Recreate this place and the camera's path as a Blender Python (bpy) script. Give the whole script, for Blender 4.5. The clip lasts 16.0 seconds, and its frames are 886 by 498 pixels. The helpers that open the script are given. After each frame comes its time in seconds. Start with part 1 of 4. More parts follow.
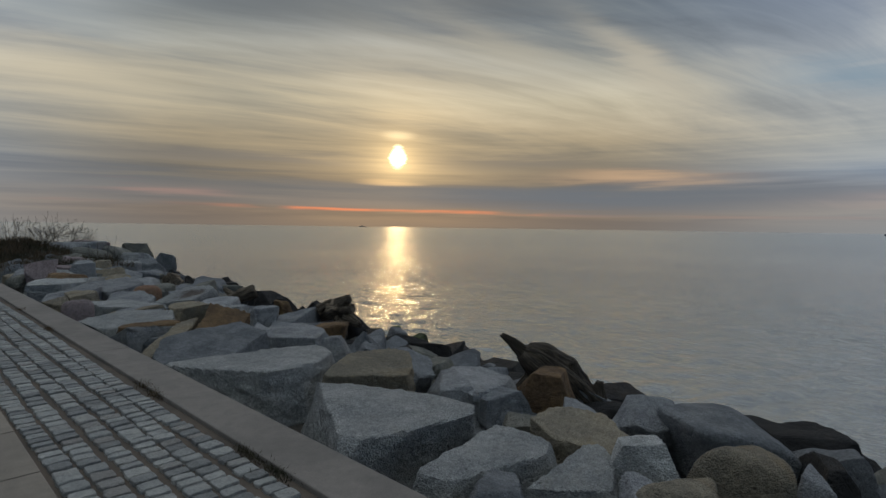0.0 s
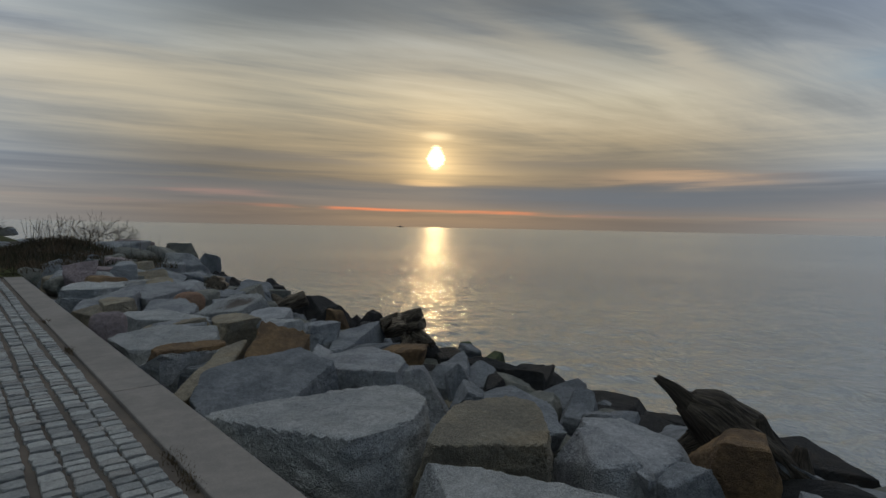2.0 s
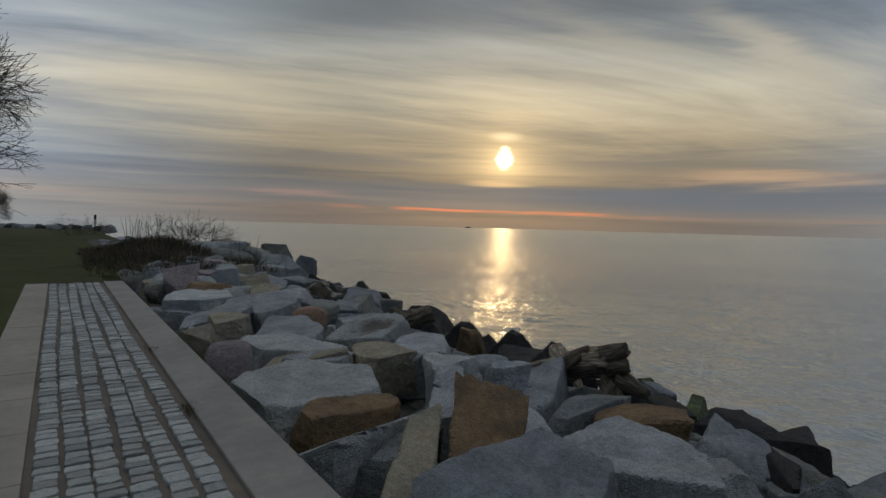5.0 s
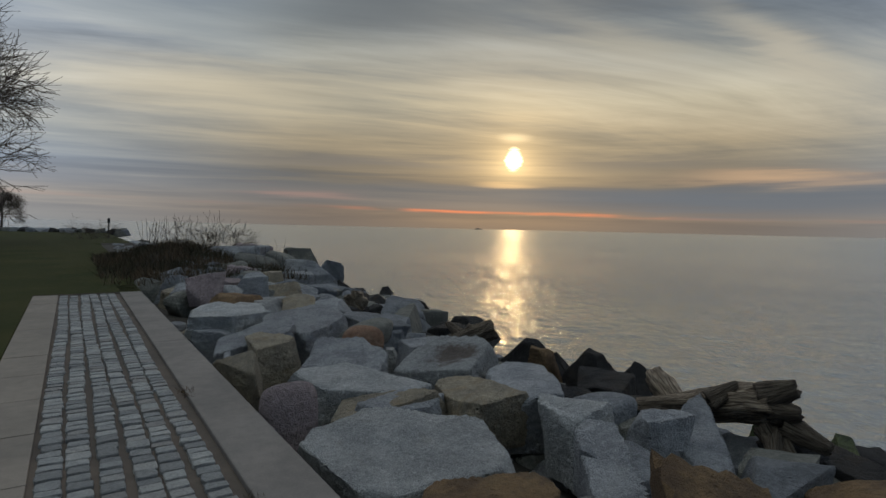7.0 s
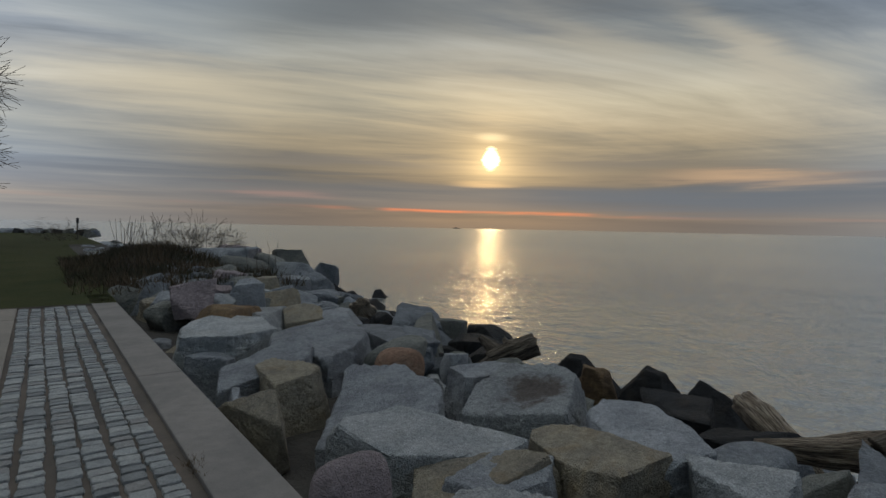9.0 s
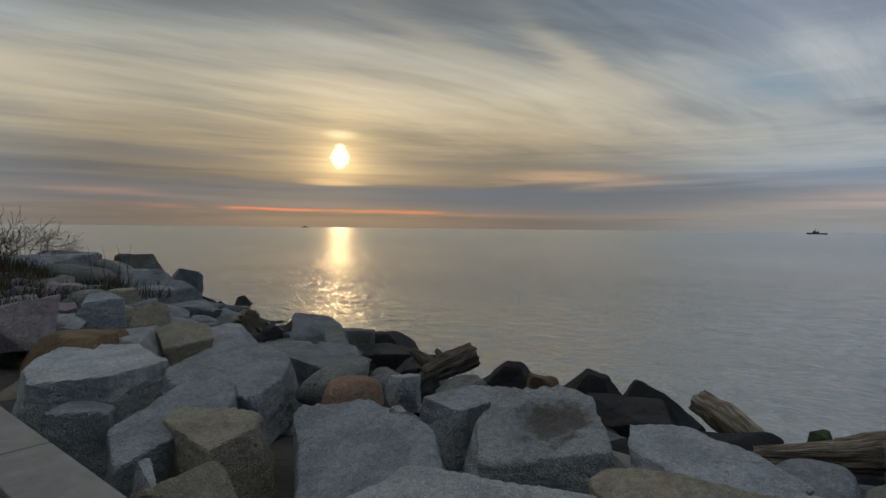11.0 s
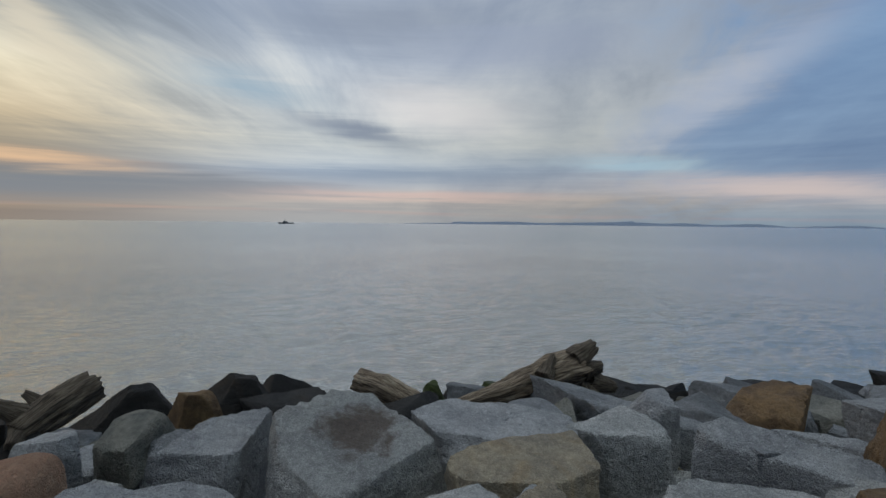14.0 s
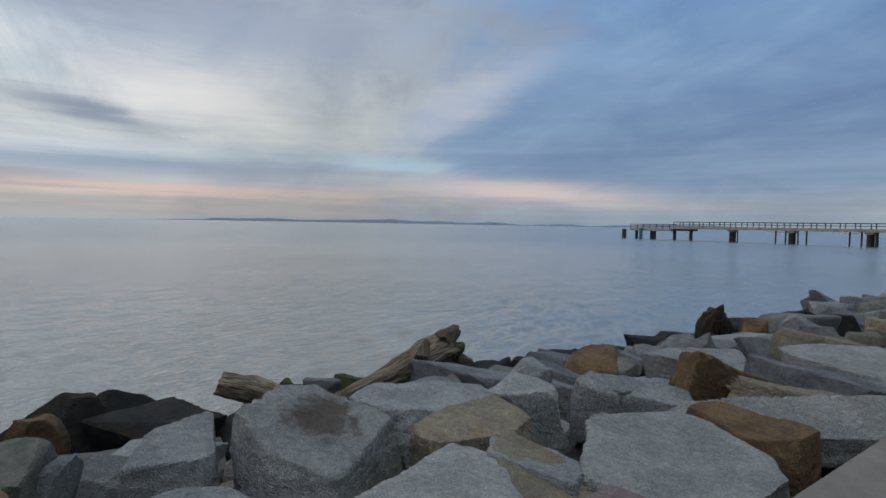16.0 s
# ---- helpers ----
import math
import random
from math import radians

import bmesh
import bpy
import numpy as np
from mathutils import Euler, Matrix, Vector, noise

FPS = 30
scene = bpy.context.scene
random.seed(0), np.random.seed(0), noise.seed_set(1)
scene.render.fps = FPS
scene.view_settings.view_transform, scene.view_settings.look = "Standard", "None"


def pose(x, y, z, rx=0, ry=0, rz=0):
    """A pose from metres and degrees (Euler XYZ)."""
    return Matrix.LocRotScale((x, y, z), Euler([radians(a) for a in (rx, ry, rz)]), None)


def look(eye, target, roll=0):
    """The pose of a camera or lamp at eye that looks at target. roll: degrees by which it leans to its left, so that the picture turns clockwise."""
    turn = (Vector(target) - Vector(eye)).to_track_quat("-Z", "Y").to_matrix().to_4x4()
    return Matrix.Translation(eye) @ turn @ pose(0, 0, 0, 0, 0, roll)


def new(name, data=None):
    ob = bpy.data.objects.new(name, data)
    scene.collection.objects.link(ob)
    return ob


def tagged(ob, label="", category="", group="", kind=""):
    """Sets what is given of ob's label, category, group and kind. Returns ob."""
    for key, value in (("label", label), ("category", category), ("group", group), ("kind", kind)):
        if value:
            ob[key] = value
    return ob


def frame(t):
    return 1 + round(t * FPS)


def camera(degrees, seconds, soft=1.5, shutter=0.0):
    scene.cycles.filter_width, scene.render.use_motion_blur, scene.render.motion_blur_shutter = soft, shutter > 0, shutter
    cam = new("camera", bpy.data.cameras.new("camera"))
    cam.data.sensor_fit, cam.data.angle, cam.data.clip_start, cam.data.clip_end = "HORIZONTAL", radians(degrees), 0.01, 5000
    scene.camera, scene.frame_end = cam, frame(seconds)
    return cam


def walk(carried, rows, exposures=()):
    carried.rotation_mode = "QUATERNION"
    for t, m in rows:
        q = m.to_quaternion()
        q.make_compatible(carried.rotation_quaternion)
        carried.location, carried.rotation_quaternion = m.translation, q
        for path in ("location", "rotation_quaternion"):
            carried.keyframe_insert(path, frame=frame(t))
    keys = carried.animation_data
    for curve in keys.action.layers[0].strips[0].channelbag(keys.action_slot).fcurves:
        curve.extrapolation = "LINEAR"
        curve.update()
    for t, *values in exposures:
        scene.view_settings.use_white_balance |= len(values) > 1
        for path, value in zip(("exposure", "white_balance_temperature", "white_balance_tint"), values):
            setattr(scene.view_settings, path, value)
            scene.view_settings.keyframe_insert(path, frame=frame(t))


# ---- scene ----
cam = camera(77.8, 16.0)
PATH = [
    (0, (0.054, -0.128, 1.563), (1.492, 1.26, 1.484), 0.8),
    (0.5, (0.282, 0.307, 1.52), (1.719, 1.696, 1.45), 0.7),
    (1, (0.506, 0.794, 1.506), (1.943, 2.183, 1.432), 0.8),
    (1.5, (0.649, 1.271, 1.538), (2.051, 2.695, 1.46), 0.8),
    (2, (0.743, 1.776, 1.554), (2.083, 3.258, 1.475), 1.1),
    (2.5, (0.866, 2.262, 1.569), (2.154, 3.789, 1.485), 1.1),
    (3, (0.864, 2.737, 1.576), (2.102, 4.306, 1.494), 1.2),
    (3.5, (0.898, 3.221, 1.553), (2.11, 4.811, 1.474), 1.2),
    (4, (0.902, 3.745, 1.55), (2.092, 5.351, 1.471), 1.4),
    (6.5, (0.967, 6.116, 1.565), (2.086, 7.772, 1.484), 1.4),
    (7, (0.976, 6.572, 1.554), (2.097, 8.227, 1.477), 1.3),
    (7.5, (1.035, 7.024, 1.54), (2.167, 8.671, 1.463), 1.3),
    (8, (1.056, 7.457, 1.541), (2.209, 9.09, 1.464), 1.3),
    (10.5, (1.005, 9.535, 1.535), (2.417, 10.949, 1.46), 0.7),
    (11, (0.955, 9.939, 1.525), (2.527, 11.173, 1.449), 0.6),
    (11.5, (0.935, 10.319, 1.511), (2.673, 11.304, 1.429), 0.6),
    (12, (0.937, 10.635, 1.502), (2.795, 11.369, 1.421), 0.4),
    (12.5, (0.898, 11.019, 1.52), (2.844, 11.471, 1.439), 0.5),
    (13, (0.95, 11.36, 1.498), (2.94, 11.527, 1.407), 0.6),
    (13.5, (0.943, 11.687, 1.496), (2.937, 11.558, 1.406), 0.5),
    (14, (0.948, 12.035, 1.495), (2.901, 11.614, 1.402), 0.6),
    (14.5, (0.956, 12.387, 1.492), (2.849, 11.749, 1.403), 0.5),
    (15, (0.91, 12.728, 1.514), (2.727, 11.898, 1.422), 0.5),
    (15.5, (0.906, 13.066, 1.508), (2.622, 12.042, 1.413), 0.6),
    (16, (0.986, 13.464, 1.505), (2.597, 12.281, 1.413), 1.0),
]

EXPOSURES = [(0.0, 0.04), (10.5, 0.05), (11.5, 0.04), (12.5, 0.06), (13.0, 0.26), (13.5, 0.47), (14.5, 0.57), (16.0, 0.66)]
walk(cam, [(t, look(eye, target, roll)) for t, eye, target, roll in PATH], EXPOSURES)

# ---------------------------------------------------------------- world, sun
SUN_AZ, SUN_EL = 41.2, 7.0        # degrees clockwise from +Y, degrees above the sea
CLOUD_AZ = 108.0                  # the way in which the cirrus streaks run
SUN_DIR = Vector((math.sin(radians(SUN_AZ)) * math.cos(radians(SUN_EL)), math.cos(radians(SUN_AZ)) * math.cos(radians(SUN_EL)), math.sin(radians(SUN_EL))))
WATER_Z = -2.0


def srgb(r, g, b):
    return tuple((c / 255 / 12.92) if c <= 10 else ((c / 255 + 0.055) / 1.055) ** 2.4 for c in (r, g, b)) + (1.0,)


class Nodes:
    """Short forms for building a node tree."""

    def __init__(self, tree):
        self.tree = tree
        tree.nodes.clear()

    def put(self, socket, value):
        if hasattr(value, "is_linked"):
            self.tree.links.new(value, socket)
        else:
            socket.default_value = value

    def node(self, kind, inputs=(), **settings):
        n = self.tree.nodes.new(kind)
        for key, value in settings.items():
            setattr(n, key, value)
        for key, value in dict(inputs).items():
            self.put(n.inputs[key], value)
        return n

    def math(self, op, a, b=0.0, c=0.0, clamp=False):
        n = self.node("ShaderNodeMath", {0: a, 1: b, 2: c}, operation=op, use_clamp=clamp)
        return n.outputs[0]

    def noise(self, vector, scale, detail=4.0, rough=0.55, distortion=0.0):
        return self.node("ShaderNodeTexNoise", {"Vector": vector, "Scale": scale, "Detail": detail, "Roughness": rough, "Distortion": distortion}).outputs["Fac"]

    def ramp(self, fac, stops, interpolation="LINEAR"):
        n = self.node("ShaderNodeValToRGB", {"Fac": fac})
        n.color_ramp.interpolation = interpolation
        els = n.color_ramp.elements
        while len(els) < len(stops):
            els.new(0.5)
        for e, (p, c) in zip(els, stops):
            e.position, e.color = p, c if len(c) == 4 else (*c, 1.0)
        return n.outputs["Color"]

    def step(self, x, lo, hi, a=0.0, b=1.0):
        n = self.node("ShaderNodeMapRange", {"Value": x, "From Min": lo, "From Max": hi, "To Min": a, "To Max": b}, interpolation_type="SMOOTHSTEP")
        return n.outputs[0]

    def mix(self, fac, a, b, blend="MIX"):
        n = self.node("ShaderNodeMix", {0: fac, 6: a, 7: b}, data_type="RGBA", blend_type=blend)
        return n.outputs[2]

    def vec(self, x, y, z):
        return self.node("ShaderNodeCombineXYZ", {0: x, 1: y, 2: z}).outputs[0]


def make_world():
    world = bpy.data.worlds.new("sky")
    scene.world = world
    world.use_nodes = True
    n = Nodes(world.node_tree)
    d = n.node("ShaderNodeTexCoord").outputs["Generated"]
    sep = n.node("ShaderNodeSeparateXYZ", {0: d})
    x, y, z = sep.outputs
    el = n.math("MULTIPLY", n.math("ARCSINE", z), 57.2958)                       # degrees
    az = n.math("MULTIPLY", n.math("ARCTAN2", x, y), 57.2958)                    # degrees from +Y, clockwise
    off = n.math("SUBTRACT", az, SUN_AZ)
    # wrapped distance in azimuth from the sun
    wrap = n.math("ABSOLUTE", n.math("SUBTRACT", n.math("MODULO", n.math("ADD", off, 540.0), 360.0), 180.0))
    # cloud sheet: the direction laid onto a plane overhead, its first axis along the streaks
    a = radians(CLOUD_AZ)
    flat = n.math("ADD", n.math("MAXIMUM", z, 0.0), 0.10)
    along = n.math("DIVIDE", n.math("ADD", n.math("MULTIPLY", x, math.sin(a)), n.math("MULTIPLY", y, math.cos(a))), flat)
    across = n.math("DIVIDE", n.math("SUBTRACT", n.math("MULTIPLY", x, math.cos(a)), n.math("MULTIPLY", y, math.sin(a))), flat)
    wisp_p = n.vec(n.math("MULTIPLY", along, 0.42), n.math("MULTIPLY", across, 1.35), 3.1)
    wisp = n.noise(wisp_p, 1.0, 8.0, 0.58, 0.9)
    broad = n.noise(n.vec(n.math("MULTIPLY", along, 0.30), n.math("MULTIPLY", across, 0.62), 7.7), 1.0, 4.0, 0.55, 0.6)
    # layered bars low over the sea
    bars_p = n.vec(n.math("MULTIPLY", off, 0.028), n.math("MULTIPLY", el, 0.62), 1.3)
    bars = n.noise(bars_p, 1.0, 5.0, 0.55, 0.5)
    fine = n.noise(n.vec(n.math("MULTIPLY", off, 0.09), n.math("MULTIPLY", el, 1.9), 4.3), 1.0, 4.0, 0.55, 0.3)
    # clear sky
    sky = n.node("ShaderNodeTexSky", sky_type="NISHITA", sun_disc=False, sun_elevation=radians(SUN_EL), sun_rotation=radians(SUN_AZ), air_density=1.0, dust_density=1.5)
    clear = n.node("ShaderNodeVectorMath", {0: sky.outputs[0], 3: 0.10}, operation="SCALE").outputs[0]
    # mean colours by height, towards the sun and away from it
    e01 = n.math("DIVIDE", el, 45.0, clamp=True)
    near = n.ramp(e01, [(0.0, srgb(112, 106, 101)), (0.04, srgb(114, 105, 99)), (0.075, srgb(100, 99, 98)), (0.11, srgb(106, 101, 95)), (0.19, srgb(150, 138, 118)),
                        (0.28, srgb(162, 156, 140)), (0.36, srgb(142, 143, 139)), (0.45, srgb(118, 125, 130)), (0.55, srgb(112, 120, 127)), (0.75, srgb(138, 144, 152)), (1.0, srgb(176, 181, 188))])
    side = n.ramp(e01, [(0.0, srgb(148, 150, 152)), (0.035, srgb(158, 155, 153)), (0.055, srgb(178, 170, 163)), (0.08, srgb(164, 166, 172)), (0.12, srgb(156, 166, 178)), (0.18, srgb(178, 182, 182)),
                        (0.30, srgb(178, 183, 188)), (0.42, srgb(158, 168, 182)), (0.55, srgb(142, 154, 174)), (0.75, srgb(158, 166, 180)), (1.0, srgb(176, 181, 188))])
    back = n.ramp(e01, [(0.0, srgb(135, 151, 165)), (0.045, srgb(153, 161, 171)), (0.09, srgb(125, 145, 171)), (0.2, srgb(113, 137, 169)), (0.40, srgb(115, 144, 181)),
                        (0.58, srgb(121, 157, 201)), (0.78, srgb(149, 169, 187)), (1.0, srgb(173, 184, 185))])
    puff = n.noise(n.vec(n.math("MULTIPLY", off, 0.075), n.math("MULTIPLY", el, 0.17), 9.1), 1.0, 6.0, 0.6, 0.5)
    right = n.math("SUBTRACT", n.math("MODULO", n.math("ADD", off, 540.0), 360.0), 180.0)
    w_side = n.step(wrap, 18.0, 54.0)
    edge = n.math("ADD", right, n.math("MULTIPLY", n.math("SUBTRACT", el, 10.0), -0.5))
    w_back = n.step(n.math("ADD", edge, n.math("ADD", n.math("MULTIPLY", n.math("SUBTRACT", wisp, 0.5), 26.0), n.math("ADD", n.math("MULTIPLY", n.math("SUBTRACT", broad, 0.5), 40.0), n.math("MULTIPLY", n.math("SUBTRACT", puff, 0.5), 46.0)))), 74.0, 96.0)
    left_back = n.step(right, -60.0, -130.0)
    colour = n.mix(w_side, near, side)
    colour = n.mix(w_back, colour, back)
    colour = n.mix(left_back, colour, back)
    colour = n.mix(0.02, colour, clear)
    # streaks lighten and darken the sheet
    soft = n.step(el, 4.0, 14.0)
    v = n.math("MULTIPLY", n.math("SUBTRACT", wisp, 0.5), n.math("MULTIPLY", soft, 1.9))
    v = n.math("ADD", v, n.math("MULTIPLY", n.math("SUBTRACT", broad, 0.5), n.math("MULTIPLY", soft, 1.8)))
    low = n.step(el, 15.0, 4.0)
    low = n.math("MULTIPLY", low, n.step(el, 0.0, 1.6))
    v = n.math("ADD", v, n.math("MULTIPLY", n.math("SUBTRACT", bars, 0.5), n.math("MULTIPLY", low, 1.15)))
    v = n.math("ADD", v, n.math("MULTIPLY", n.math("SUBTRACT", fine, 0.5), n.math("MULTIPLY", low, 0.5)))
    fibre = n.noise(n.vec(n.math("MULTIPLY", along, 0.75), n.math("MULTIPLY", across, 4.6), 5.5), 1.0, 5.0, 0.62, 0.7)
    v = n.math("ADD", v, n.math("MULTIPLY", n.math("SUBTRACT", fibre, 0.5), n.math("MULTIPLY", soft, n.step(wrap, 70.0, 30.0, 0.15, 0.75))))
    v = n.math("ADD", v, n.math("MULTIPLY", n.math("SUBTRACT", puff, 0.5), n.step(wrap, 38.0, 75.0, 0.0, 1.7)))
    calm = n.step(wrap, 75.0, 28.0, 0.42, 1.0)
    v = n.math("ADD", n.math("MULTIPLY", v, calm), 1.0)
    hue = n.mix(n.step(v, 0.72, 1.28), (0.93, 0.99, 1.07, 1), (1.03, 1.01, 0.95, 1))
    colour = n.mix(1.0, n.mix(1.0, colour, n.vec(v, v, v), "MULTIPLY"), hue, "MULTIPLY")
    # single clouds and gaps: middle (degrees right of the sun, degrees up), half widths, slope, colour, strength
    wav_r = n.math("ADD", right, n.math("MULTIPLY", n.math("SUBTRACT", wisp, 0.5), 9.0))
    wav_e = n.math("ADD", el, n.math("ADD", n.math("MULTIPLY", n.math("SUBTRACT", bars, 0.5), 2.6), n.math("MULTIPLY", n.math("SUBTRACT", fine, 0.5), 1.4)))

    def cloud(into, r0, e0, half_r, half_e, slope, tint, strength):
        dr = n.math("SUBTRACT", wav_r, r0)
        de = n.math("SUBTRACT", n.math("SUBTRACT", wav_e, e0), n.math("MULTIPLY", dr, slope))
        q = n.math("ADD", n.math("POWER", n.math("ABSOLUTE", n.math("DIVIDE", dr, half_r)), 2.4), n.math("POWER", n.math("ABSOLUTE", n.math("DIVIDE", de, half_e)), 2.4))
        m = n.math("MULTIPLY", n.math("POWER", 2.718, n.math("MULTIPLY", q, -1.0)), strength)
        return n.mix(m, into, srgb(*tint))

    colour = cloud(colour, -13, 21.0, 12, 2.6, 0.05, (98, 104, 109), 0.75)
    colour = cloud(colour, -36, 20.5, 12, 2.6, 0.0, (126, 137, 146), 0.6)
    colour = cloud(colour, 8, 22.5, 9, 1.8, -0.10, (104, 108, 110), 0.6)
    colour = cloud(colour, -29, 12.5, 14, 2.4, 0.02, (202, 190, 164), 0.6)
    colour = cloud(colour, -32, 17.5, 9, 1.5, -0.12, (150, 158, 162), 0.5)
    colour = cloud(colour, 24, 15.5, 6, 1.6, -0.65, (190, 182, 164), 0.7)
    colour = cloud(colour, 12, 17.0, 8, 1.5, -0.40, (176, 170, 154), 0.5)
    colour = cloud(colour, 41, 13.0, 6, 1.5, -0.10, (122, 146, 164), 0.7)
    colour = cloud(colour, 25, 5.1, 8, 0.7, -0.05, (202, 168, 134), 0.75)
    colour = cloud(colour, -15, 6.6, 13, 0.45, 0.0, (118, 115, 112), 0.55)
    colour = cloud(colour, 11, 6.9, 8, 0.5, 0.0, (122, 117, 110), 0.6)
    colour = cloud(colour, 22, 3.2, 24, 1.0, -0.01, (107, 113, 120), 0.85)
    colour = cloud(colour, -22, 3.3, 5, 0.4, 0.0, (190, 147, 128), 0.6)
    colour = cloud(colour, 52, 19.5, 15, 2.6, 0.0, (120, 130, 147), 0.75)
    colour = cloud(colour, 60, 11.5, 8, 2.6, -0.10, (206, 204, 203), 0.75)
    colour = cloud(colour, 51.5, 9.2, 5.5, 1.0, -0.20, (118, 128, 143), 0.9)
    colour = cloud(colour, 55, 5.0, 14, 0.9, 0.0, (126, 140, 157), 0.8)
    colour = cloud(colour, 58, 2.6, 14, 0.6, 0.0, (204, 176, 166), 0.6)
    colour = cloud(colour, 69, 17.5, 12, 2.6, 0.05, (146, 157, 178), 0.7)
    colour = cloud(colour, 87, 12.5, 9, 2.6, 0.50, (190, 195, 206), 0.55)
    colour = cloud(colour, 80, 5.9, 6, 0.8, -0.05, (166, 196, 210), 0.65)
    colour = cloud(colour, 93, 3.4, 11, 1.2, -0.06, (212, 196, 190), 0.8)
    # dark bank under the sun, thickest to its right
    bank = n.math("MULTIPLY", n.step(n.math("ADD", el, n.math("MULTIPLY", n.math("SUBTRACT", bars, 0.5), 5.0)), 1.5, 2.6), n.step(n.math("ADD", el, n.math("MULTIPLY", n.math("SUBTRACT", bars, 0.5), 7.0)), 5.6, 3.8))
    bank = n.math("MULTIPLY", bank, n.step(wrap, 60.0, 25.0, 0.0, 0.4))
    colour = n.mix(bank, colour, srgb(112, 116, 121))
    # warm rim of light close to the horizon
    rim_el = n.math("ADD", el, n.math("ADD", n.math("MULTIPLY", right, 0.012), n.math("MULTIPLY", n.math("SUBTRACT", bars, 0.5), 0.8)))
    rim = n.math("MULTIPLY", n.step(rim_el, 1.42, 1.68), n.step(rim_el, 1.95, 1.70))
    rim = n.math("MULTIPLY", rim, n.step(n.noise(n.vec(n.math("MULTIPLY", off, 0.11), 2.0, n.math("MULTIPLY", el, 0.6)), 1.0, 2.0), 0.36, 0.60))
    rim = n.math("MULTIPLY", rim, n.step(wrap, 20.0, 8.0, 0.06, 1.0))
    colour = n.mix(rim, colour, srgb(236, 142, 100))
    # sun behind thin cloud: disc, aureole, wide glow
    dot = n.node("ShaderNodeVectorMath", {0: d, 1: tuple(SUN_DIR)}, operation="DOT_PRODUCT").outputs["Value"]
    ang = n.math("MULTIPLY", n.math("ARCCOSINE", n.math("MINIMUM", dot, 1.0)), 57.2958)
    veil = n.math("ADD", n.math("MULTIPLY", n.math("ADD", bars, n.math("MULTIPLY", fine, 0.8)), 0.9), 0.2)
    wide = n.math("MULTIPLY", n.math("POWER", 2.718, n.math("MULTIPLY", n.math("POWER", n.math("DIVIDE", ang, 8.0), 1.3), -1.0)), 0.19)
    halo = n.math("MULTIPLY", n.math("POWER", 2.718, n.math("MULTIPLY", n.math("DIVIDE", ang, 1.8), -1.0)), 0.95)
    under = n.step(n.math("ADD", el, n.math("MULTIPLY", n.math("SUBTRACT", bars, 0.5), 3.0)), 4.3, 6.2, 0.16, 1.0)
    # the disc is drawn out upwards by the cloud
    oval = n.math("SQRT", n.math("ADD", n.math("POWER", right, 2.0), n.math("POWER", n.math("MULTIPLY", n.math("SUBTRACT", el, SUN_EL + 0.1), 0.74), 2.0)))
    disc = n.step(n.math("ADD", oval, n.math("MULTIPLY", n.math("SUBTRACT", fine, 0.5), 1.1)), 0.98, 0.58)
    # a second, fainter patch of it shows over a bar of cloud, and an orange glow under the next bar
    upper = n.math("SQRT", n.math("ADD", n.math("POWER", n.math("MULTIPLY", right, 0.42), 2.0), n.math("POWER", n.math("MULTIPLY", n.math("SUBTRACT", el, SUN_EL + 2.3), 1.5), 2.0)))
    upper = n.math("MULTIPLY", n.step(n.math("ADD", upper, n.math("MULTIPLY", n.math("SUBTRACT", fine, 0.5), 0.9)), 1.0, 0.1), 0.34)
    lower = n.math("SQRT", n.math("ADD", n.math("POWER", n.math("MULTIPLY", n.math("ADD", right, 0.5), 0.13), 2.0), n.math("POWER", n.math("SUBTRACT", wav_e, SUN_EL - 2.2), 2.0)))
    lower = n.math("MULTIPLY", n.step(lower, 0.62, 0.05), 0.40)
    glow = n.math("MULTIPLY", n.math("ADD", wide, halo), n.math("MULTIPLY", veil, under))
    colour = n.mix(1.0, colour, n.mix(1.0, n.vec(glow, glow, glow), (1.0, 0.66, 0.26, 1.0), "MULTIPLY"), "ADD")
    colour = n.mix(1.0, colour, n.mix(1.0, n.vec(lower, lower, lower), (1.0, 0.58, 0.20, 1.0), "MULTIPLY"), "ADD")
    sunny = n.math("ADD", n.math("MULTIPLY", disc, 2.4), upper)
    colour = n.mix(1.0, colour, n.mix(1.0, n.vec(sunny, sunny, sunny), (1.0, 0.78, 0.44, 1.0), "MULTIPLY"), "ADD")
    # unseen sky dimmed low behind, brightened overhead, so rock sides shade darker than tops
    behind = n.math("MULTIPLY", n.math("MAXIMUM", n.step(right, -62.0, -100.0), n.step(right, 128.0, 150.0)), n.step(el, 62.0, 30.0))
    over = n.math("ADD", n.math("MULTIPLY", behind, -0.74), n.step(el, 34.0, 70.0, 1.0, 1.55))
    over = n.math("MULTIPLY", over, n.step(right, 32.0, 80.0, 1.0, 0.68))
    colour = n.mix(1.0, colour, n.vec(over, over, over), "MULTIPLY")
    shader = n.node("ShaderNodeBackground", {"Color": colour, "Strength": 1.0})
    n.node("ShaderNodeOutputWorld", {0: shader.outputs[0]})


make_world()
sun = new("sun", bpy.data.lights.new("sun", "SUN"))
sun.data.energy, sun.data.angle, sun.data.color = 0.022, radians(1.6), (1.0, 0.66, 0.30)
sun.matrix_world = look((0, 0, 0), -SUN_DIR)
sun.location = (60, 70, 40)


# ---------------------------------------------------------------- materials
def material(name, build):
    m = bpy.data.materials.new(name)
    m.use_nodes = True
    n = Nodes(m.node_tree)
    shader = n.node("ShaderNodeBsdfPrincipled")
    build(n, shader)
    n.node("ShaderNodeOutputMaterial", {0: shader.outputs[0]})
    return m


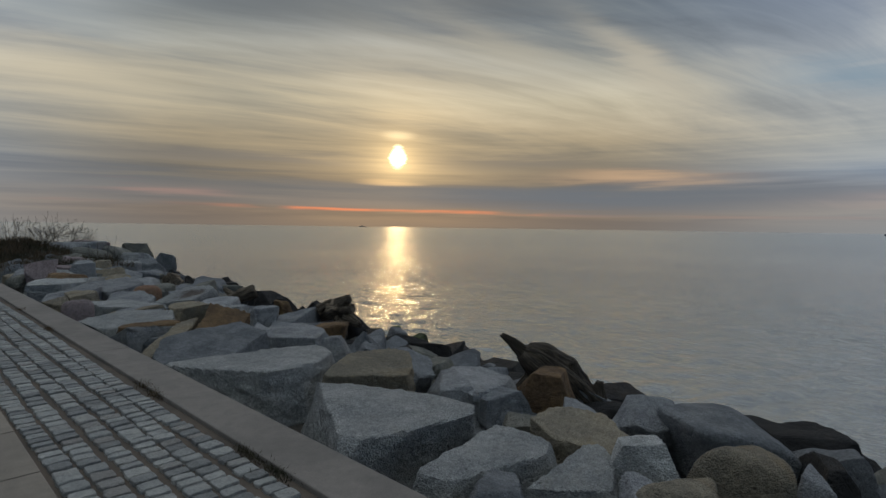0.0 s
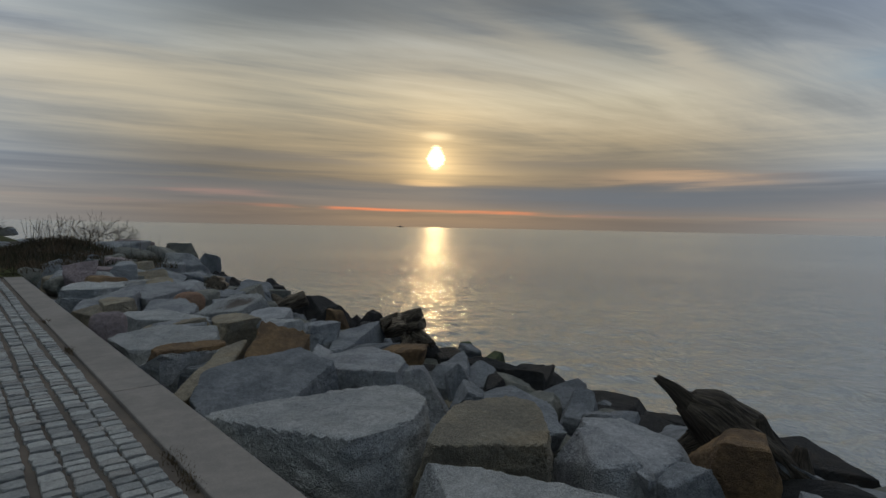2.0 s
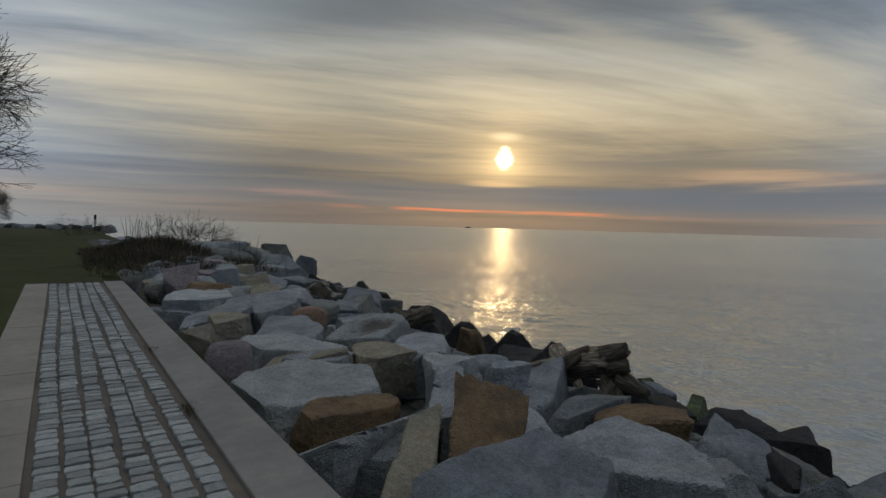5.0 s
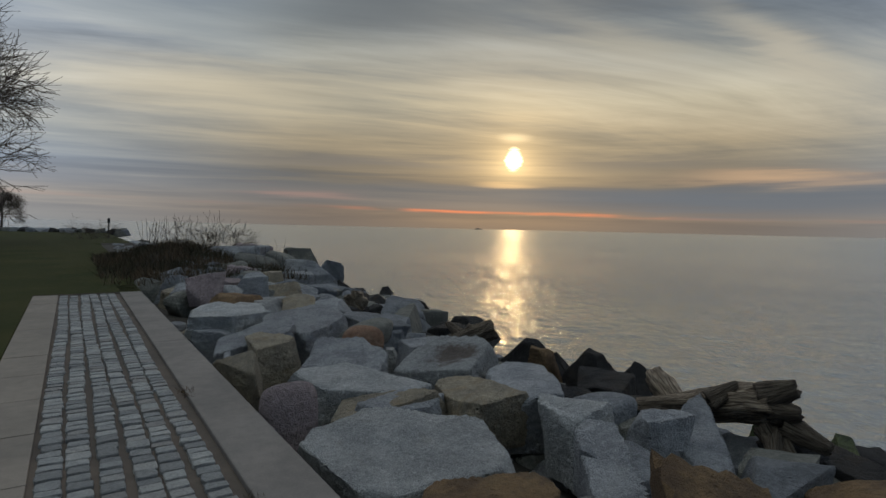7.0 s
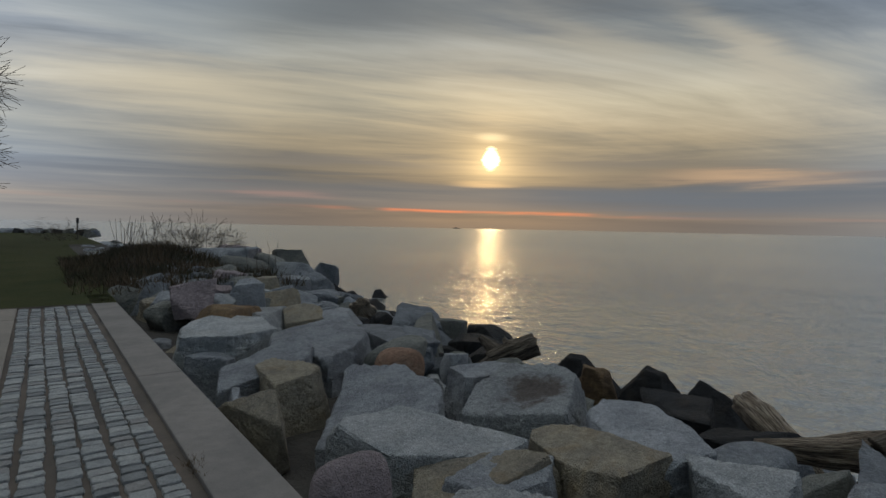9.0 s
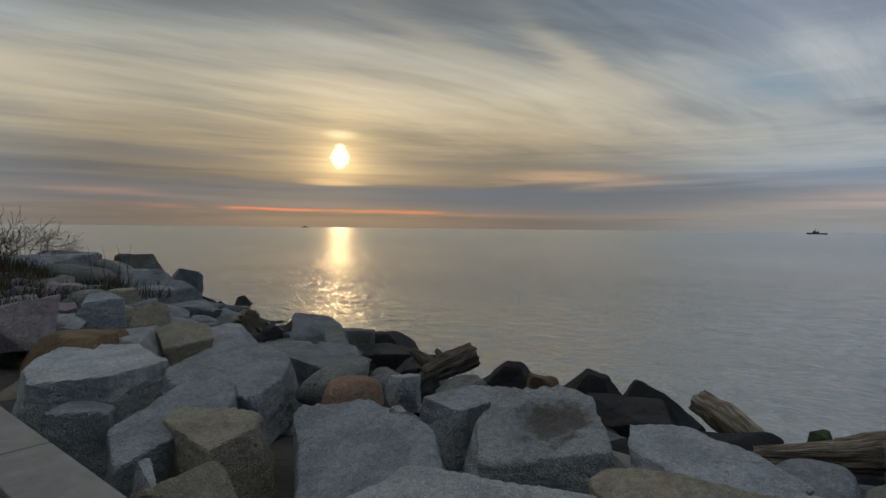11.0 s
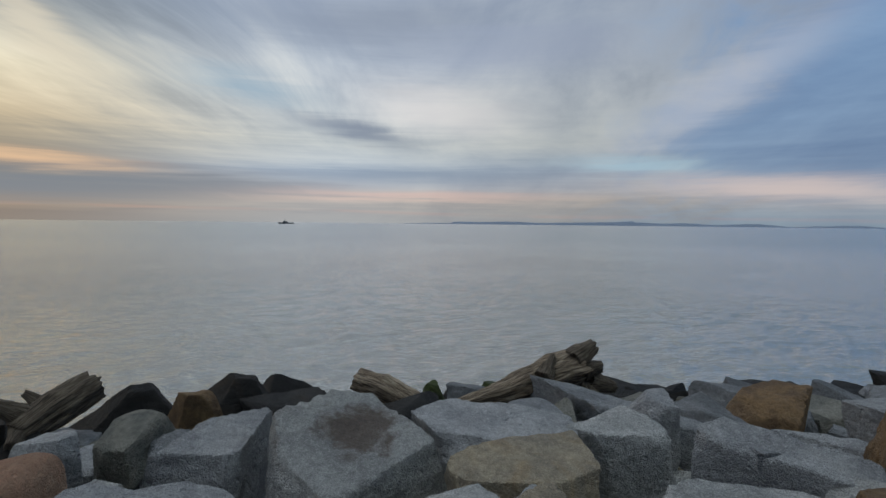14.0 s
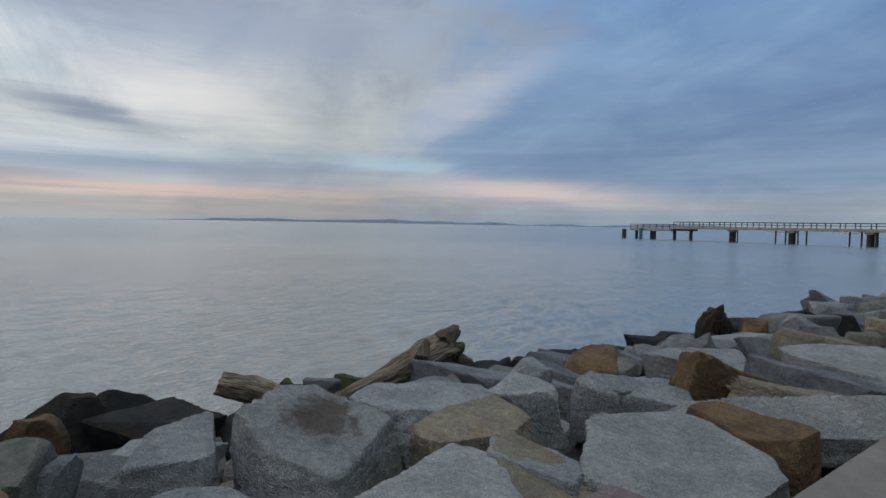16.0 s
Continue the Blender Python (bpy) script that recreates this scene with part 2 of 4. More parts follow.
def bump(n, shader, height, strength, distance):
    n.put(shader.inputs["Normal"], n.node("ShaderNodeBump", {"Strength": strength, "Distance": distance, "Height": height}).outputs[0])


def stone(light, dark, stain, stain_amount=0.5, speckle=0.5, rough=0.85, wet=0.0, spot=False):
    """Granite: fine speckle, blotches, rusty or pale stains, small pits."""
    def build(n, s):
        at = n.node("ShaderNodeTexCoord").outputs["Object"]
        rand = n.math("FRACT", n.math("ADD", n.node("ShaderNodeObjectInfo").outputs["Random"], n.node("ShaderNodeNewGeometry").outputs["Random Per Island"]))
        p = n.node("ShaderNodeVectorMath", {0: at, 1: n.vec(n.math("MULTIPLY", rand, 37.0), n.math("MULTIPLY", rand, 91.0), 0.0)}).outputs[0]
        blot = n.noise(p, 2.6, 5.0, 0.6, 0.4)
        grain = n.noise(p, 88.0, 2.0, 0.7)
        mid = n.noise(p, 22.0, 4.0, 0.65)
        base = n.mix(n.step(blot, 0.38, 0.62), dark, light)
        base = n.mix(n.math("MULTIPLY", n.step(grain, 0.54, 0.60), speckle * 0.8), base, tuple(c * 0.36 for c in light[:3]) + (1,))
        base = n.mix(n.math("MULTIPLY", n.step(grain, 0.44, 0.38), speckle * 0.65), base, tuple(min(1, c * 1.75) for c in light[:3]) + (1,))
        st = n.step(n.noise(p, 1.7, 7.0, 0.68, 0.8), 0.56 - 0.2 * stain_amount, 0.90 - 0.2 * stain_amount)
        if spot:
            away = n.node("ShaderNodeVectorMath", {0: at, 1: (0.02, -0.05, 0.3)}, operation="DISTANCE").outputs["Value"]
            st = n.step(n.math("ADD", away, n.math("MULTIPLY", n.math("SUBTRACT", n.noise(p, 5.0, 6.0, 0.7, 0.5), 0.5), 0.7)), 0.36, 0.16)
        base = n.mix(n.math("MULTIPLY", st, 0.8), base, stain)
        tone = n.math("ADD", n.math("MULTIPLY", rand, 0.36), 0.76)
        tone = n.math("MULTIPLY", tone, n.math("ADD", n.math("MULTIPLY", mid, 1.1), 0.38))
        base = n.mix(1.0, base, n.vec(tone, tone, tone), "MULTIPLY")
        n.put(s.inputs["Base Color"], base)
        n.put(s.inputs["Roughness"], n.math("ADD", n.math("MULTIPLY", mid, 0.25), rough - 0.15) if not wet else n.math("ADD", n.math("MULTIPLY", mid, 0.5), rough - 0.1))
        n.put(s.inputs["Specular IOR Level"], 0.35)
        pits = n.math("MULTIPLY", n.step(n.node("ShaderNodeTexVoronoi", {"Vector": p, "Scale": 9.0}).outputs["Distance"], 0.16, 0.05), -0.5)
        h = n.math("ADD", n.math("ADD", n.math("MULTIPLY", grain, 0.42), n.math("MULTIPLY", mid, 0.75)), n.math("ADD", n.math("MULTIPLY", blot, 0.6), pits))
        crack = n.math("ABSOLUTE", n.math("SUBTRACT", n.noise(p, 1.9, 4.0, 0.55, 0.6), 0.5))
        h = n.math("ADD", h, n.math("MULTIPLY", n.step(crack, 0.012, 0.0), -0.16))
        chip = n.node("ShaderNodeTexVoronoi", {"Vector": n.node("ShaderNodeMapping", {0: p, 2: (0.6, 0.4, 0.9), 3: (1.0, 1.0, 2.2)}).outputs[0], "Scale": 5.5}, feature="F1").outputs["Distance"]
        h = n.math("ADD", h, n.math("MULTIPLY", chip, 0.45))
        bump(n, s, h, 1.0, 0.055)
    return build


GREY = material("grey_granite", stone((0.47, 0.475, 0.485, 1), (0.33, 0.335, 0.35, 1), (0.46, 0.44, 0.38, 1), 0.15, 0.55))
PALE = material("pale_granite", stone((0.60, 0.60, 0.585, 1), (0.43, 0.435, 0.43, 1), (0.42, 0.37, 0.29, 1), 0.2, 0.65))
TAN = material("tan_granite", stone((0.42, 0.355, 0.26, 1), (0.31, 0.27, 0.21, 1), (0.38, 0.24, 0.10, 1), 0.35, 0.5))
BROWN = material("rusty_granite", stone((0.32, 0.20, 0.10, 1), (0.19, 0.12, 0.07, 1), (0.42, 0.30, 0.15, 1), 0.3, 0.3))
STAINED = material("stained_granite", stone((0.54, 0.54, 0.525, 1), (0.40, 0.40, 0.395, 1), (0.13, 0.085, 0.06, 1), 0.75, 0.6, spot=True))
PINK = material("pink_granite", stone((0.44, 0.35, 0.35, 1), (0.36, 0.29, 0.29, 1), (0.45, 0.41, 0.40, 1), 0.2, 0.4))
SALMON = material("salmon_sandstone", stone((0.46, 0.27, 0.18, 1), (0.36, 0.20, 0.13, 1), (0.48, 0.36, 0.25, 1), 0.3, 0.35))
OLIVE = material("olive_greywacke", stone((0.30, 0.29, 0.25, 1), (0.20, 0.20, 0.18, 1), (0.36, 0.33, 0.26, 1), 0.2, 0.3))
SLATE = material("slate_blue_granite", stone((0.31, 0.32, 0.335, 1), (0.20, 0.21, 0.225, 1), (0.34, 0.34, 0.32, 1), 0.2, 0.4))
DARK = material("wet_dark_rock", stone((0.034, 0.032, 0.031, 1), (0.016, 0.016, 0.017, 1), (0.075, 0.048, 0.027, 1), 0.35, 0.2, 0.6, 1.0))
ALGAE = material("algae_rock", stone((0.09, 0.12, 0.035, 1), (0.035, 0.045, 0.02, 1), (0.05, 0.05, 0.04, 1), 0.4, 0.2, 0.6, 1.0))


def concrete(light, dark, grit=120.0):
    def build(n, s):
        at = n.node("ShaderNodeTexCoord").outputs["Object"]
        a1 = n.noise(at, 1.1, 6.0, 0.62, 0.5)
        a2 = n.noise(at, grit, 2.0, 0.7)
        a3 = n.noise(at, 9.0, 5.0, 0.65)
        base = n.mix(n.step(a1, 0.32, 0.7), dark, light)
        tone = n.math("ADD", n.math("ADD", n.math("MULTIPLY", a2, 0.5), n.math("MULTIPLY", a3, 0.5)), 0.5)
        n.put(s.inputs["Base Color"], n.mix(1.0, base, n.vec(tone, tone, tone), "MULTIPLY"))
        n.put(s.inputs["Roughness"], 0.9)
        bump(n, s, n.math("ADD", n.math("MULTIPLY", a2, 0.5), a3), 0.5, 0.004)
    return build


CONCRETE = material("kerb_concrete", concrete((0.25, 0.22, 0.195, 1), (0.185, 0.165, 0.148, 1)))
SLAB = material("slab_concrete", concrete((0.29, 0.245, 0.20, 1), (0.22, 0.19, 0.158, 1)))
JOINT = material("joint_sand", concrete((0.15, 0.115, 0.088, 1), (0.09, 0.072, 0.058, 1), 160.0))


def build_sett(n, s):
    at = n.node("ShaderNodeNewGeometry").outputs["Position"]
    info = n.node("ShaderNodeObjectInfo").outputs["Random"]
    isle = n.node("ShaderNodeNewGeometry").outputs["Random Per Island"]
    r = n.math("FRACT", n.math("ADD", info, isle))
    g = n.noise(at, 60.0, 4.0, 0.7)
    m = n.noise(at, 14.0, 4.0, 0.6)
    base = n.ramp(r, [(0.0, (0.20, 0.20, 0.195)), (0.35, (0.29, 0.29, 0.28)), (0.7, (0.38, 0.375, 0.355)), (1.0, (0.24, 0.225, 0.21))])
    tone = n.math("ADD", n.math("ADD", n.math("MULTIPLY", g, 1.3), n.math("MULTIPLY", m, 0.8)), 0.05)
    n.put(s.inputs["Base Color"], n.mix(1.0, base, n.vec(tone, tone, tone), "MULTIPLY"))
    n.put(s.inputs["Roughness"], n.math("ADD", n.math("MULTIPLY", g, 0.25), 0.68))
    bump(n, s, n.math("ADD", g, m), 1.0, 0.018)


SETT = material("granite_sett", build_sett)


def build_water(n, s):
    at = n.node("ShaderNodeNewGeometry").outputs["Position"]
    wind = n.node("ShaderNodeMapping", {0: at, 2: (0, 0, radians(40)), 3: (1.0, 0.55, 1.0)}).outputs[0]
    swell = n.noise(wind, 0.42, 3.0, 0.6, 0.3)
    wave = n.noise(wind, 1.7, 3.0, 0.55, 0.4)
    ripple = n.noise(wind, 5.2, 3.0, 0.6, 0.4)
    fine = n.noise(wind, 11.0, 3.0, 0.65, 0.4)
    # crests: narrow ridges between broad troughs
    crest = n.math("POWER", n.math("SUBTRACT", 1.0, n.math("ABSOLUTE", n.math("MULTIPLY", n.math("SUBTRACT", wave, 0.5), 2.6))), 2.0)
    n.put(s.inputs["Base Color"], n.mix(n.step(swell, 0.35, 0.65), (0.115, 0.12, 0.085, 1), (0.15, 0.15, 0.11, 1)))
    # far off the ripples are too small to tell apart and only blur the reflection
    far = n.step(n.node("ShaderNodeVectorMath", {0: at}, operation="LENGTH").outputs["Value"], 15.0, 140.0)
    gloss = n.math("ADD", n.math("MULTIPLY", far, 0.16), 0.11)
    n.put(s.inputs["Roughness"], gloss)
    n.put(s.inputs["Coat Weight"], 1.0)
    n.put(s.inputs["Coat Roughness"], gloss)
    n.put(s.inputs["Coat IOR"], 1.85)
    n.put(s.inputs["IOR"], 2.2)
    patch = n.step(n.noise(at, 0.06, 3.0, 0.6), 0.35, 0.65, 0.6, 1.0)
    h = n.math("ADD", n.math("ADD", n.math("MULTIPLY", crest, 0.22), n.math("MULTIPLY", wave, 0.55)), n.math("ADD", n.math("MULTIPLY", ripple, 0.44), n.math("MULTIPLY", fine, 0.09)))
    h = n.math("ADD", n.math("MULTIPLY", h, patch), n.math("MULTIPLY", swell, 0.9))
    bump(n, s, h, 1.0, 0.21)
    n.put(s.inputs["Coat Normal"], s.inputs["Normal"].links[0].from_socket)


WATER = material("sea_water", build_water)


def build_grass(n, s):
    at = n.node("ShaderNodeNewGeometry").outputs["Position"]
    a1 = n.noise(at, 0.5, 5.0, 0.6)
    a2 = n.noise(at, 30.0, 3.0, 0.7)
    base = n.mix(n.step(a1, 0.3, 0.7), (0.036, 0.043, 0.013, 1), (0.058, 0.057, 0.019, 1))
    tone = n.math("ADD", n.math("MULTIPLY", a2, 1.1), 0.45)
    n.put(s.inputs["Base Color"], n.mix(1.0, base, n.vec(tone, tone, tone), "MULTIPLY"))
    n.put(s.inputs["Roughness"], 0.95)
    n.put(s.inputs["Specular IOR Level"], 0.15)
    bump(n, s, a2, 0.8, 0.03)


GRASS = material("lawn", build_grass)


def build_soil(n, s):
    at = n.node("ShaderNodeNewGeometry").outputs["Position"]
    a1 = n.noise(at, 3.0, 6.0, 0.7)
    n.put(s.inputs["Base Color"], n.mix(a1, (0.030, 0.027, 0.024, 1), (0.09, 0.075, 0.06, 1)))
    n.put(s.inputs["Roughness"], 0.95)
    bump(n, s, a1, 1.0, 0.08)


SOIL = material("bank_rubble", build_soil)


# ---------------------------------------------------------------- mesh helpers
def mesh_object(name, verts, faces, mat, smooth=False, parent=None):
    me = bpy.data.meshes.new(name)
    me.from_pydata([tuple(v) for v in verts], [], [tuple(f) for f in faces])
    me.materials.append(mat)
    if smooth:
        me.polygons.foreach_set("use_smooth", [True] * len(me.polygons))
    me.update()
    ob = new(name, me)
    if parent:
        ob.parent = parent
    return ob


def part(name, bm, mat, parent, label=""):
    me = bpy.data.meshes.new(name)
    bm.to_mesh(me)
    bm.free()
    me.materials.append(mat)
    ob = new(name, me)
    ob.parent = parent
    return tagged(ob, label)


def box(bm, x0, x1, y0, y1, z0, z1, bevel=0.0):
    m = Matrix.Translation(((x0 + x1) / 2, (y0 + y1) / 2, (z0 + z1) / 2)) @ Matrix.Diagonal((x1 - x0, y1 - y0, z1 - z0, 1))
    made = bmesh.ops.create_cube(bm, size=1, matrix=m)
    if bevel:
        edges = list({e for v in made["verts"] for e in v.link_edges})
        bmesh.ops.bevel(bm, geom=edges, offset=bevel, segments=2, profile=0.6, affect="EDGES")
    return bm


def rod(bm, a, b, r0, r1=None, sides=8):
    a, b = Vector(a), Vector(b)
    m = Matrix.Translation((a + b) / 2) @ (b - a).to_track_quat("Z", "Y").to_matrix().to_4x4()
    bmesh.ops.create_cone(bm, cap_ends=True, segments=sides, radius1=r0, radius2=r0 if r1 is None else r1, depth=(b - a).length, matrix=m)
    return bm


# ---------------------------------------------------------------- sea
SHORE = 9.5


def make_water():
    rng = np.random.default_rng(4)
    cx, cy = 1.0, 8.0
    radii = 5.0 * (4600 / 5.0) ** (np.linspace(0, 1, 520) ** 1.15)
    angles = np.radians(np.linspace(-80, 195, 760))
    r, a = np.meshgrid(radii, angles, indexing="ij")
    x, y = cx + r * np.sin(a), cy + r * np.cos(a)
    z = np.zeros_like(x)
    for wavelength, height in ((5.0, 0.006), (2.6, 0.007), (1.7, 0.009), (1.1, 0.015), (0.7, 0.014), (0.45, 0.008)):
        fade = np.clip(wavelength / (0.0135 * r) / 3.0 - 0.3, 0, 1)
        for _ in range(5):
            way = radians(rng.normal(215, 32))
            k = 2 * np.pi / (wavelength * rng.uniform(0.8, 1.25))
            z += fade * height / 2.0 * np.sin(k * (x * np.sin(way) + y * np.cos(way)) + rng.uniform(0, 6.3))
    n0, n1 = x.shape
    verts = np.stack([x, y, z + WATER_Z], -1).reshape(-1, 3)
    i = np.arange((n0 - 1) * n1).reshape(n0 - 1, n1)[:, :-1]
    faces = np.stack([i, i + n1, i + n1 + 1, i + 1], -1).reshape(-1, 4)
    ob = mesh_object("water", verts.tolist(), faces.tolist(), WATER, True)
    tagged(ob, "calm grey sea with small ripples under a low sun", "sea", kind="structure")


make_water()

# ---------------------------------------------------------------- walkway
KERB_IN, KERB_OUT, SLAB_IN, SLAB_OUT = 1.83, 2.24, 0.33, 0.75
WALK_END, KERB_END = 20.2, 22.9


def mound(x, y):
    """Height of the weedy mound at the end of the kerb."""
    return 0.72 * math.exp(-((y - 27.2) / 3.0) ** 2 - ((x - 4.0) / 1.9) ** 2)


def make_ground():
    """Lawn, bedding under the paving, and the bank under the boulders down to the sea bed, as one sheet."""
    ys = np.concatenate([[-4000.0, -400.0, -80.0], np.arange(-40, 20, 0.8), [20.22, 20.24], np.arange(20.6, 60, 0.6), [62, 66, 70, 75, 80, 90, 100, 104.0, 112.0, 125.0]])
    xs = np.array([-4000.0, -400.0, -60.0, -20.0, -8.0, -3.0, 0.0, 0.325, 0.33, 1.0, 1.6, 2.2, 2.25, 2.3, 2.6, 3.0, 3.5, 4.0, 4.5, 5.0, 5.5, 6.0, 7.0, 8.0, 9.0, 10.0, 11.0, 12.0, 14.0, 18.0])
    verts, faces = [], []
    for y in ys:
        for x in xs:
            if x < 0.328:
                z = 0.012
            elif x <= 2.25:
                z = -0.026 if y < 20.23 else 0.012
            else:
                z = -0.55 - max(0.0, x - 4.0) * 0.29 + 0.12 * noise.noise((x * 0.7, y * 0.7, 0.3))
                if y > 22.5:
                    z = max(z, -0.1 - 0.35 * max(0, x - 5.0)) if y < 50 else max(z, 0.012 - 0.5 * max(0, x - 4.5))
            if y > 22.0:
                z += mound(x, y)
            if y > 104.5:
                z = min(z, -3.0)
            verts.append((x, y, z))
    m = len(xs)
    for j in range(len(ys) - 1):
        for i in range(m - 1):
            a = j * m + i
            faces.append((a, a + 1, a + m + 1, a + m))
    ob = mesh_object("ground", verts, faces, GRASS)
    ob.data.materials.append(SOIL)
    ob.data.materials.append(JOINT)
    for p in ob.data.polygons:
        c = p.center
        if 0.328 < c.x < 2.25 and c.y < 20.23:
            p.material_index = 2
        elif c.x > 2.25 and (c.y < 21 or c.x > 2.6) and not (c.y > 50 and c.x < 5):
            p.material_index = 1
    tagged(ob, "flat mown lawn falling to a stony bank at the sea", "ground", kind="structure")


make_ground()


def make_kerb():
    kerb = tagged(new("kerb"), "weathered brown-grey concrete kerb beside cobbled walkway", "kerb", kind="structure")
    cuts = [-40.0, -30.0, -20.0, -12.0, -6.0, 0.4, 7.4, 14.4, 20.9, KERB_END]
    for a, b in zip(cuts, cuts[1:]):
        part("kerb_stone", box(bmesh.new(), KERB_IN, KERB_OUT, a + 0.004, b - 0.004, -0.9, 0.012, 0.012), CONCRETE, kerb)
    return kerb


make_kerb()


# ---------------------------------------------------------------- boulders
def rock_grid(k):
    """Unit directions and quads of a cube blown up to a ball, k cells a side."""
    key, verts, faces = {}, [], []
    for axis in range(3):
        for side in (-1, 1):
            ids = {}
            for i in range(k + 1):
                for j in range(k + 1):
                    p = [0, 0, 0]
                    p[axis], p[(axis + 1) % 3], p[(axis + 2) % 3] = side * k, 2 * i - k, 2 * j - k
                    ids[i, j] = key.setdefault(tuple(p), len(key))
                    if ids[i, j] == len(verts):
                        verts.append(p)
            for i in range(k):
                for j in range(k):
                    f = (ids[i, j], ids[i + 1, j], ids[i + 1, j + 1], ids[i, j + 1])
                    faces.append(f if side > 0 else f[::-1])
    return np.array(verts, float) / k, faces


GRIDS = {k: rock_grid(k) for k in (8, 12, 22, 30, 34)}


def roughen(pts, size, rng, rough):
    """Uneven broken faces: broad dents, ledges where the stone split, small chips."""
    out = []
    o = Vector(rng.uniform(-50, 50, 3))
    for p in pts:
        v = Vector(p)
        q = v / size + o
        ledge = noise.noise(q * 1.7 + o) * 5.0
        ledge = (math.floor(ledge) + min(1.0, max(0.0, (ledge % 1.0 - 0.8) * 5.0))) * 0.012
        d = noise.noise(q * 1.3) * 0.03 - abs(noise.noise(q * 2.4)) * 0.05 + ledge - abs(noise.noise(q * 5.5)) * 0.02 + noise.noise(v * 14.0 + o) * 0.010 + noise.noise(v * 30.0 + o) * 0.007 + 0.025
        out.append(v + v.normalized() * (d * size * rough))
    return out


def rock_mesh(length, width, height, seed, sharp=120.0, chops=5, rough=1.0, k=22, taper=0.16):
    """A broken block: a box with tilted faces and lopped corners, its edges worn, its faces uneven."""
    rng = np.random.default_rng(seed)
    half = np.array([length, width, height]) / 2
    dirs, faces = GRIDS[k]
    dirs = np.tan(dirs * 0.7) / np.tan(0.7) * half
    planes = []
    for axis in range(3):
        for side in (-1, 1):
            nrm = rng.normal(0, 0.09 if axis == 2 else 0.22, 3)
            nrm[axis] = side
            if axis < 2:
                nrm[2] = taper * rng.uniform(0.4, 1.6) if taper > 0.3 else rng.uniform(-0.45, 0.55)
            planes.append((nrm, half[axis]))
    for i in range(chops):
        u = rng.normal(0, 1, 3)
        u /= np.abs(u).max()
        if i % 2:
            u[2] = abs(u[2])
        nrm = u / half
        planes.append((nrm, np.abs(u).sum() * rng.uniform(0.60, 0.88)))
    total = np.zeros(len(dirs))
    for nrm, dist in planes:
        total += np.clip(dirs @ nrm / dist, 0, None) ** sharp
    pts = dirs * (total ** (-1 / sharp))[:, None]
    return roughen(pts, float(np.cbrt(length * width * height)), rng, rough * 0.7), faces


BOULDER_LABELS = {
    PALE: "pale speckled granite block with broken faces on the bank",
    STAINED: "pale granite block with a dark brown stain on top",
    GREY: "blue-grey granite boulder wedged among other rocks",
    TAN: "tan weathered granite boulder among grey rocks",
    BROWN: "rusty brown stained granite boulder among grey rocks",
    PINK: "smooth rounded pink granite boulder among grey rocks",
    SALMON: "smooth rounded salmon-coloured boulder among grey rocks",
    OLIVE: "dull olive-grey boulder among granite blocks",
    SLATE: "dark slate-grey boulder wedged between granite blocks",
    DARK: "dark wet boulder at the water's edge",
    ALGAE: "wet boulder covered in green algae at waterline",
}


def boulder(x, y, z, length, width, height, turn, mat, seed, sharp=120.0, chops=5, rough=1.0, k=22, taper=0.16):
    """A boulder with its middle at x, y, z."""
    verts, faces = rock_mesh(length, width, height, seed, sharp, chops, rough, k, taper)
    ob = mesh_object("boulder", verts, faces, mat, True)
    if sharp > 20:
        ob.data.set_sharp_from_angle(angle=radians(30))
    ob.matrix_world = pose(x, y, z, *turn)
    return tagged(ob, BOULDER_LABELS[mat], "boulder", "boulders of the sea wall")


def block_mesh(height, sides, seed, slope, sharp=130.0, rough=0.8, k=34):
    """A quarried block: side faces (heading in degrees, distance from the middle at the top), a sloping top, nicked corners."""
    rng = np.random.default_rng(seed)
    reach = max(d for _, d in sides)
    half = np.array([reach, reach, height / 2])
    for axis in (0, 1):
        near = [d / max(0.3, abs((math.cos, math.sin)[axis](radians(a)))) for a, d in sides if abs((math.cos, math.sin)[axis](radians(a))) > 0.6]
        if near:
            half[axis] = max(near)
    dirs, faces = GRIDS[k]
    dirs = np.tan(dirs * 0.7) / np.tan(0.7) * half
    planes = [(np.array([slope[0], slope[1], 1.0]), height / 2), (np.array([0.0, 0.0, -1.0]), height / 2)]
    for a, d in sides:
        lean = rng.uniform(-0.22, 0.30)
        planes.append((np.array([math.cos(radians(a)), math.sin(radians(a)), lean]), max(0.08, d + lean * height / 2)))
    for (a, d), (b, e) in zip(sides, sides[1:] + sides[:1]):
        if rng.random() < 0.7:
            m = np.array([math.cos(radians(a)) + math.cos(radians(b)), math.sin(radians(a)) + math.sin(radians(b)), rng.uniform(0.1, 1.3)])
            planes.append((m, (d + e + m[2] * height / 2) * rng.uniform(0.86, 1.02)))
    total = np.zeros(len(dirs))
    for nrm, dist in planes:
        total += np.clip(dirs @ nrm / dist, 0, None) ** sharp
    pts = dirs * (total ** (-1 / sharp))[:, None]
    return roughen(pts, float(np.cbrt(half[0] * half[1] * height * 4)), rng, rough), faces


def block(x, y, top, height, sides, mat, seed, slope):
    """A large block whose top face lies at the given height over its middle."""
    verts, faces = block_mesh(height, sides, seed, slope)
    ob = mesh_object("boulder", verts, faces, mat, True)
    ob.data.set_sharp_from_angle(angle=radians(28))
    ob.location = (x, y, top - height / 2)
    return tagged(ob, BOULDER_LABELS[mat], "boulder", "boulders of the sea wall")


